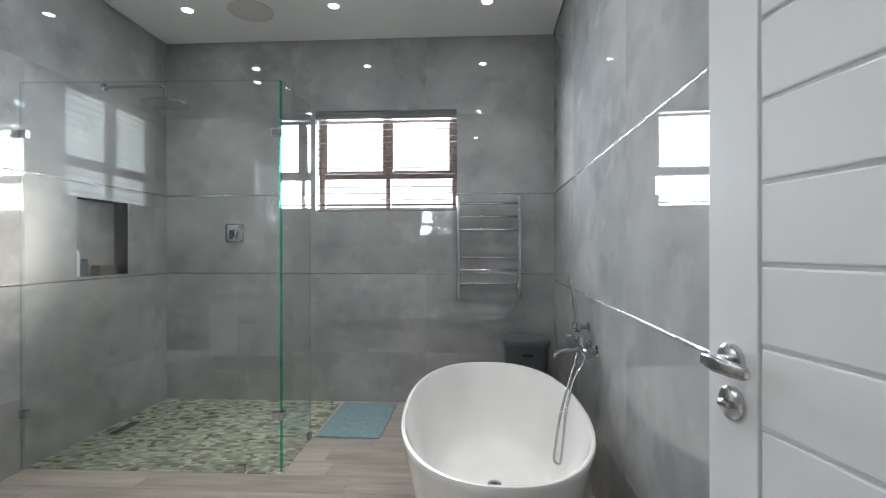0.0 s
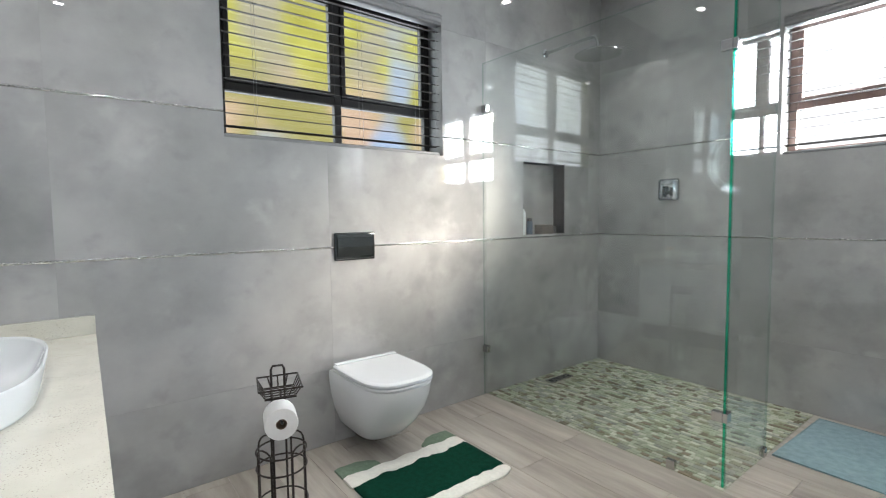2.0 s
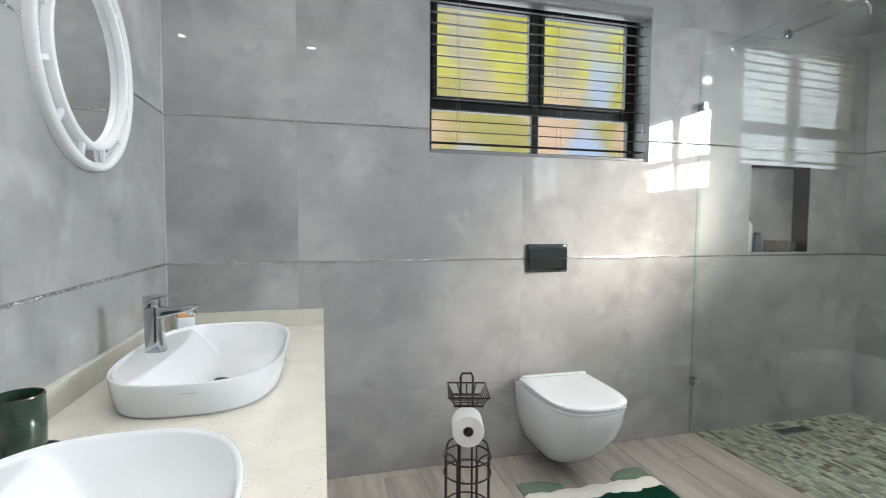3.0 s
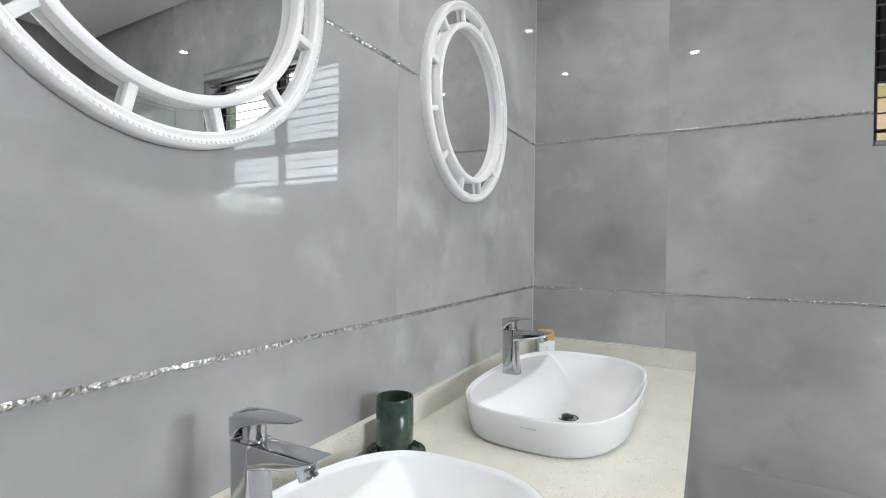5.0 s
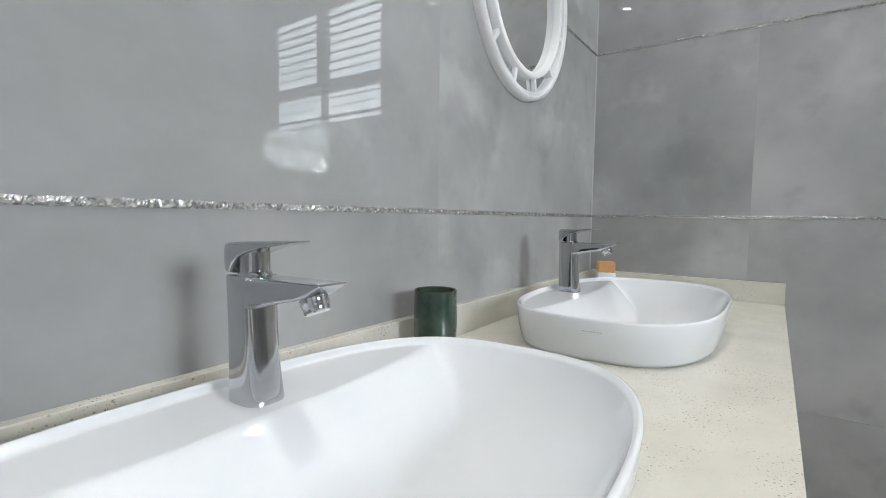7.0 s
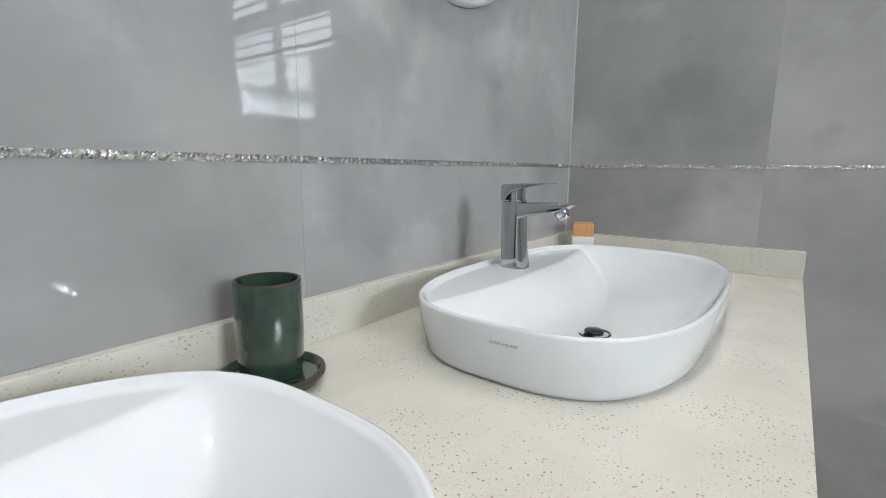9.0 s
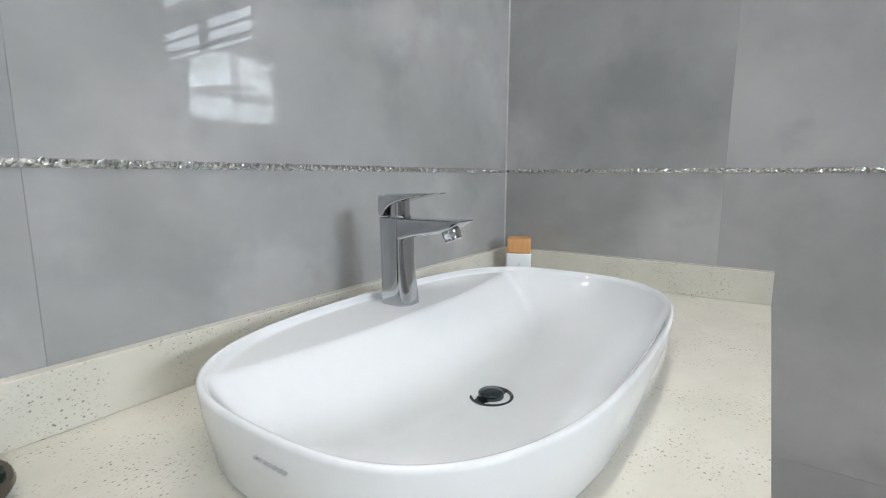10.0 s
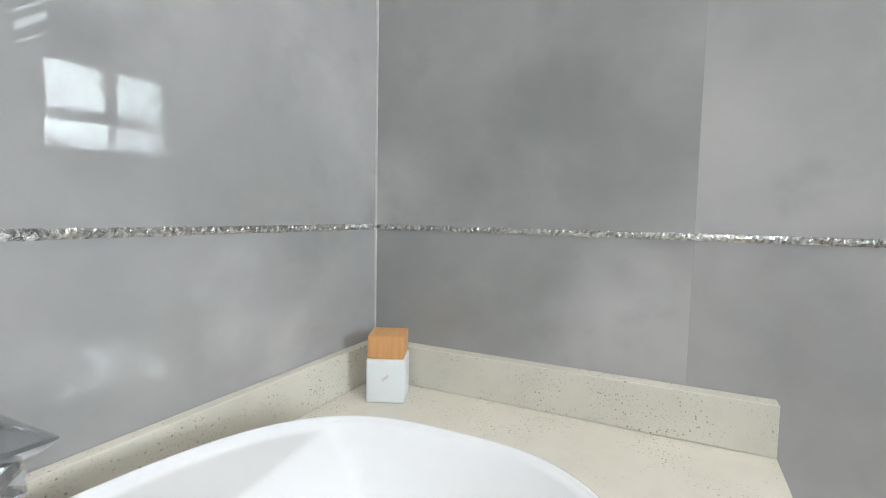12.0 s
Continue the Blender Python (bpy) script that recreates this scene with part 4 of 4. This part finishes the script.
def basin(x, y, label):
    """A thin-walled vessel: a flat tap deck along the back, a straight crease, then one open bowl."""
    ob = thing("basin", label, "basin", "vessel basins", pose(x, y, CT + 0.0004))
    H, A, Bq, P = 0.093, 0.392, 0.240, 2.95
    n = 144
    bm = B()
    rings = [oval(0, 0, z, A - d, Bq - d, P, n) for z, d in ((0, 0.020), (0.003, 0.015), (0.010, 0.012), (0.05, 0.004), (H - 0.005, 0.0), (H - 0.0012, 0.0012), (H, 0.0036), (H - 0.0006, 0.0064), (H - 0.004, 0.0082))]
    floor_z, rim_z = -0.0235, H - 0.004

    def inner(f):
        out = []
        for px, py, _ in oval(0, 0, 0, (A - 0.0084) * f, (Bq - 0.0084) * f, P if f > 0.5 else 2 + (P - 2) * f * 2, n):
            bowl = floor_z + (rim_z - floor_z) * (0.30 * f ** 2 + 0.70 * f ** 7)
            crease = -0.150 + 0.040 * (1 - (px / A) ** 2)
            deck = H - 0.0105 - max(0.0, py - crease) * 0.95
            k = 0.0035
            hi, lo = max(bowl, deck), min(bowl, deck)
            out.append((px, py, hi + k * math.log(1 + math.exp((lo - hi) / k))))
        return out
    steps = [1 - 0.5 * (i / 34) ** 1.15 for i in range(35)] + [0.46, 0.42, 0.37, 0.32, 0.26, 0.20, 0.14, 0.08]
    rings += [inner(f) for f in steps]
    loft(bm, rings, cap0=False)
    part("bowl", bm, CERAMIC, ob, smooth=True, crease=75)
    bm = B()
    lathe(bm, (0.022, 0.024, -0.0234), [(0.033, 0), (0.033, 0.0025), (0.030, 0.0035), (0.027, 0.0008)], 36)
    part("waste_ring", bm, GUNMETAL, ob, smooth=True)
    bm = B()
    lathe(bm, (0.022, 0.024, -0.0222), [(0.019, 0), (0.019, 0.006), (0.016, 0.0085), (0.004, 0.0095)], 36)
    part("waste_plug", bm, GUNMETAL, ob, "dark chrome pop-up plug", True)
    bm = B()
    for k in range(7):
        soft_box(bm, A - 0.0030, A + 0.0002, 0.000 + k * 0.0062, 0.0040 + k * 0.0062, 0.0655, 0.0680, 0.0002, 1)
    part("mark", bm, MARKGREY, ob, "tiny dark maker's mark")
    return ob


basin(0.738, 0.345, "white oval ceramic vessel basin in the corner of the worktop")
basin(1.796, 0.336, "white oval ceramic vessel basin at the middle of the worktop")


def rrect(cx, cy, z, hx, hy, p=5, n=32):
    return oval(cx, cy, z, hx, hy, p, n)


def basin_mixer(x, y):
    ob = thing("basin_mixer", "chrome single-lever basin mixer standing on the basin", "tap", "basin taps", pose(x, y, CT + 0.0822))

    def across(rows, p, n=36):
        """Rings across the spout or lever: depth, lower and upper height, half width."""
        return [[(px, d, (lo + hi) / 2 + pz) for px, pz, _ in oval(0, 0, 0, hx, (hi - lo) / 2, p, n)] for d, lo, hi, hx in rows]
    bm = B()
    loft(bm, [rrect(0, (y0 + y1) / 2, z, hx, (y1 - y0) / 2, p, 40) for z, hx, y0, y1, p in (
        (0, 0.0262, -0.0300, 0.0310, 3.0), (0.004, 0.0262, -0.0300, 0.0310, 3.0), (0.025, 0.0245, -0.0300, 0.0275, 3.2), (0.055, 0.0228, -0.0300, 0.0235, 3.6), (0.085, 0.0218, -0.0300, 0.0205, 4.2),
        (0.115, 0.0215, -0.0300, 0.0190, 5), (0.140, 0.0217, -0.0300, 0.0185, 5.5), (0.1465, 0.0217, -0.0300, 0.0185, 5.5), (0.1475, 0.0205, -0.0288, 0.0175, 5.5))])
    part("body", bm, CHROME, ob, smooth=True)
    bm = B()
    loft(bm, across(((0.012, 0.109, 0.1473, 0.0213), (0.024, 0.1125, 0.1475, 0.0213), (0.042, 0.1175, 0.1478, 0.0210), (0.068, 0.1225, 0.1482, 0.0207), (0.095, 0.1275, 0.1486, 0.0203),
                    (0.114, 0.1345, 0.1489, 0.0198), (0.127, 0.1425, 0.1491, 0.0190), (0.133, 0.1470, 0.1492, 0.0180)), 6))
    part("spout", bm, CHROME, ob, smooth=True)
    bm = B()
    tip = Matrix.Translation((0, 0.105, 0.1275)) @ Matrix.Rotation(radians(24), 4, "X")
    loft(bm, [[tip @ Vector(c) for c in circle((0, 0, z), r, "z", 28)] for z, r in ((0.004, 0.0150), (-0.004, 0.0150), (-0.0055, 0.0138), (-0.0115, 0.0138), (-0.0125, 0.0128), (-0.0115, 0.0105))])
    part("aerator", bm, CHROME, ob, smooth=True)
    bm = B()
    lathe(bm, (0, 0.001, 0.1476), [(0.0195, 0), (0.0185, 0.003), (0.0170, 0.0045), (0.0170, 0.028)], 32)
    part("cartridge_collar", bm, CHROME, ob, smooth=True)
    bm = B()
    loft(bm, across(((-0.0300, 0.1495, 0.1840, 0.0190), (-0.0270, 0.1490, 0.1850, 0.0212), (-0.0190, 0.1490, 0.1855, 0.0215), (-0.0145, 0.1580, 0.1858, 0.0215), (-0.004, 0.1670, 0.1864, 0.0215),
                    (0.012, 0.1735, 0.1872, 0.0212), (0.035, 0.1795, 0.1882, 0.0192), (0.062, 0.1840, 0.1891, 0.0155), (0.082, 0.1868, 0.1898, 0.0115), (0.089, 0.1885, 0.1900, 0.0080)), 6))
    part("lever", bm, CHROME, ob, smooth=True)
    return ob


basin_mixer(0.727, 0.171)
basin_mixer(1.768, 0.168)

# tumbler on its saucer
sc = thing("saucer", "dark green glazed ceramic saucer on the worktop", "saucer", "", pose(1.299, 0.0945, CT + 0.0004))
bm = B()
lathe(bm, (0, 0, 0), [(0.050, 0), (0.066, 0.004), (0.072, 0.014), (0.070, 0.0185), (0.066, 0.019), (0.060, 0.012), (0.01, 0.010)], 48)
part("dish", bm, GLAZE, sc, smooth=True)
bm = B()
loft(bm, [circle((0, 0, h), r, "z", 48) for r, h in ((0.0722, 0.0145), (0.0708, 0.0192), (0.0655, 0.0196), (0.068, 0.0165))], closed=True)
part("rim", bm, GLAZERIM, sc, "brown-edged glaze rim", True)
cup = thing("tumbler", "dark green glazed ceramic tumbler standing on its saucer", "tumbler", "", pose(1.297, 0.089, CT + 0.0004 + 0.0105))
bm = B()
lathe(bm, (0, 0, 0), [(0.036, 0), (0.041, 0.003), (0.0445, 0.020), (0.0455, 0.07), (0.0445, 0.134), (0.0435, 0.137), (0.0405, 0.136), (0.0395, 0.128), (0.0395, 0.01), (0.01, 0.007)], 48)
part("wall", bm, GLAZE, cup, smooth=True)
bm = B()
loft(bm, [circle((0, 0, h), r, "z", 48) for r, h in ((0.0448, 0.1345), (0.0437, 0.1376), (0.0405, 0.1368), (0.042, 0.1335))], closed=True)
part("rim", bm, GLAZERIM, cup, "thin brown glaze rim", True)

# square jar with a bamboo cap
jar = thing("cosmetic_jar", "small square white jar with a bamboo cap in the corner", "jar", "", pose(0.098, 0.098, CT + 0.0004, 0, 0, 24))
bm = B()
soft_box(bm, -0.035, 0.035, -0.035, 0.035, 0, 0.079, 0.004, 3)
part("jar_body", bm, WHITEJAR, jar, smooth=True)
bm = B()
soft_box(bm, -0.033, 0.033, -0.033, 0.033, 0.0795, 0.122, 0.003, 2)
part("cap", bm, BAMBOO, jar, "square bamboo cap")
bm = B()
for k in range(3):
    box(bm, 0.0348, 0.0353, -0.006 + k * 0.004, -0.003 + k * 0.004, 0.040 + k * 0.003, 0.046 + k * 0.003)
part("mark", bm, SPEAKER, jar)


# ---- mirrors ----
def oval_mirror(x, label):
    ob = thing("oval_mirror", label, "mirror", "oval mirrors", pose(x, 0.0, 1.818))
    K = 0.93

    def squeeze(bm):
        for v in bm.verts:
            v.co.x *= K
        return bm
    bm = B()
    lathe(bm, (0, 0.004, 0), [(0.318, 0), (0.318, 0.004)], 96, "y")
    part("mirror_glass", squeeze(bm), MIRROR, ob, "oval mirror glass")

    def ringed(nm, prof, text=""):
        bm = B()
        loft(bm, [circle((0, y, 0), r, "y", 96) for r, y in prof], closed=True)
        return part(nm, squeeze(bm), WHITEPAINT, ob, text, True)
    ringed("outer_ring", [(0.309, 0.0085), (0.309, 0.018), (0.311, 0.024), (0.315, 0.026), (0.319, 0.024), (0.321, 0.024), (0.324, 0.028), (0.330, 0.029), (0.335, 0.025), (0.337, 0.017),
                          (0.337, 0.0005), (0.322, 0.0005), (0.322, 0.0085)], "white painted outer frame ring")
    ringed("inner_ring", [(0.252, 0.0085), (0.251, 0.024), (0.253, 0.031), (0.258, 0.034), (0.264, 0.034), (0.269, 0.031), (0.271, 0.024), (0.270, 0.0085)], "white painted inner frame ring")
    bm = B()
    lathe(bm, (0, 0.0285, 0), [(0.0026, -0.002), (0.0026, 0.0012), (0.0012, 0.0022)], 7, "y")
    bmesh.ops.recalc_face_normals(bm, faces=bm.faces)
    me = bpy.data.meshes.new("bead")
    bm.to_mesh(me)
    bm.free()
    me.materials.append(WHITEPAINT)
    for k in range(220):
        a = 2 * math.pi * k / 220
        o = new("bead", me)
        o.parent = ob
        o.matrix_basis = Matrix.Translation((0.327 * K * math.cos(a), 0, 0.327 * math.sin(a)))
    for k in range(12):
        a = 2 * math.pi * (k + 0.5) / 12
        bm = B()
        soft_box(bm, 0.268, 0.312, 0.0085, 0.023, -0.008, 0.008, 0.003, 2, m=Matrix.Rotation(-a, 4, "Y"))
        part("spoke", squeeze(bm), WHITEPAINT, ob)
    return ob


oval_mirror(0.743, "oval mirror in a white beaded openwork frame by the corner")
oval_mirror(1.792, "oval mirror in a white beaded openwork frame at mid wall")

# ---- tiles, planks and mosaic ----
for body, length, joints, holes, j1 in TILE_JOBS:
    ROWS_V = [0.0, j1 - 0.693, j1, J2, 2.516, ROOF + 0.08]
    us = [0.0] + sorted(j for j in joints if 0.02 < j < length - 0.02) + [length]
    for r, (v0, v1) in enumerate(zip(ROWS_V, ROWS_V[1:])):
        for a, b in zip(us, us[1:]):
            g = 0.0004
            lo = 0.0055 if v0 in (j1, J2) else g
            hi = 0.0055 if v1 in (j1, J2) else g
            rects = [(a + 0.0002, b - 0.0002, v0 + lo, v1 - hi)]
            for h in holes:
                rects = minus(rects, h)
            rects = [q for q in rects if q[1] - q[0] > 0.003 and q[3] - q[2] > 0.003]
            if not rects:
                continue
            bm = B()
            for q in rects:
                box(bm, q[0] - a, q[1] - a, q[2] - v0, q[3] - v0, -0.008, 0.0)
            t = part("tile", bm, TILE)
            t.parent = body
            t.matrix_basis = Matrix.Translation((a, v0, 0))

# floor planks laid along y
PW, PL = 0.198, 1.195
rnd = random.Random(11)


def plank(x0, x1, y0, y1):
    bm = B()
    cx, cy = (x0 + x1) / 2, (y0 + y1) / 2
    hx, hy = (x1 - x0) / 2 - 0.0005, (y1 - y0) / 2 - 0.0005
    if hx < 0.004 or hy < 0.004:
        bm.free()
        return
    loft(bm, [[(-a, -b, z), (a, -b, z), (a, b, z), (-a, b, z)] for a, b, z in ((hx, hy, -0.006), (hx, hy, -0.001), (hx - 0.001, hy - 0.001, 0.0))])
    p = part("plank", bm, FLOORTILE, floor, m=None)
    p.matrix_basis = Matrix.Translation((cx, cy, 0))


SX, SY = GX + 0.006, GY - 0.006
for j in range(-9, 22):
    y0 = SY + (j - 15) * (PW + 0.0008)
    y1 = y0 + PW
    if y1 < -1.7 or y0 > N:
        continue
    x = -0.3 - rnd.random() * 1.2
    while x < 3.5:
        a, b, c, d = max(x, 0.0), min(x + PL, 3.42), max(y0, -1.7), min(y1, N)
        x += PL + 0.0008
        if b - a < 0.01 or d - c < 0.01:
            continue
        for q in minus([(a, b, c, d)], (-1, SX, SY, N + 1)):
            plank(*q)

# shower floor mosaic
rnd = random.Random(21)
NEAR = []
REST = [B() for _ in STONES]
bm = B()
box(bm, 0.0, SX - 0.001, SY + 0.001, N, -0.0035, -0.0012)
bed = tagged(part("mosaic_bed", bm, material("mosaic_grout", (0.36, 0.36, 0.30), rough=0.9, vary=0.2, scale=40)), "sage and cream split-stone mosaic shower floor", "shower floor", kind="structure")


def stone(bm, x, y, hx, hy, h):
    loft(bm, [[(x - a, y - b, z), (x + a, y - b, z), (x + a, y + b, z), (x - a, y + b, z)] for a, b, z in ((hx, hy, -0.003), (hx, hy, h - 0.0012), (hx - 0.0016, hy - 0.0016, h))], cap0=False)


y = SY + 0.004
while y < N - 0.004:
    h = rnd.choice((0.026, 0.031, 0.036))
    h = min(h, N - 0.003 - y)
    x = 0.003 - rnd.random() * 0.03
    while x < SX - 0.008:
        w = rnd.choice((0.028, 0.034, 0.042, 0.050, 0.058))
        a, b = max(x, 0.003), min(x + w, SX - 0.003)
        x += w + 0.002
        if b - a < 0.006:
            continue
        if abs((a + b) / 2 - 0.145) < 0.06 and abs(y + h / 2 - 3.63) < 0.145:
            continue
        k = rnd.choices(range(5), (32, 26, 13, 18, 11))[0]
        z = 0.0015 + rnd.random() * 0.0025
        if y < 3.42 and 0.75 < a and len(NEAR) < 296:
            NEAR.append((k, (a + b) / 2, y + h / 2, (b - a) / 2, h / 2 - 0.001, z))
        else:
            stone(REST[k], (a + b) / 2, y + h / 2, (b - a) / 2, h / 2 - 0.001, z)
    y += h + 0.001
SHAPES = {}
for k, x, y, hx, hy, z in NEAR:
    key = (k, round(hx, 4), round(hy, 4), round(z * 1000))
    if key not in SHAPES:
        bm = B()
        stone(bm, 0, 0, hx, hy, round(z * 1000) / 1000)
        o = part("stone", bm, STONES[k], bed)
        SHAPES[key] = o.data
    else:
        o = new("stone", SHAPES[key])
        o.parent = bed
    o.matrix_basis = Matrix.Translation((x, y, 0))
for k, bm in enumerate(REST):
    tagged(part("stones", bm, STONES[k], bed), kind="stuff")
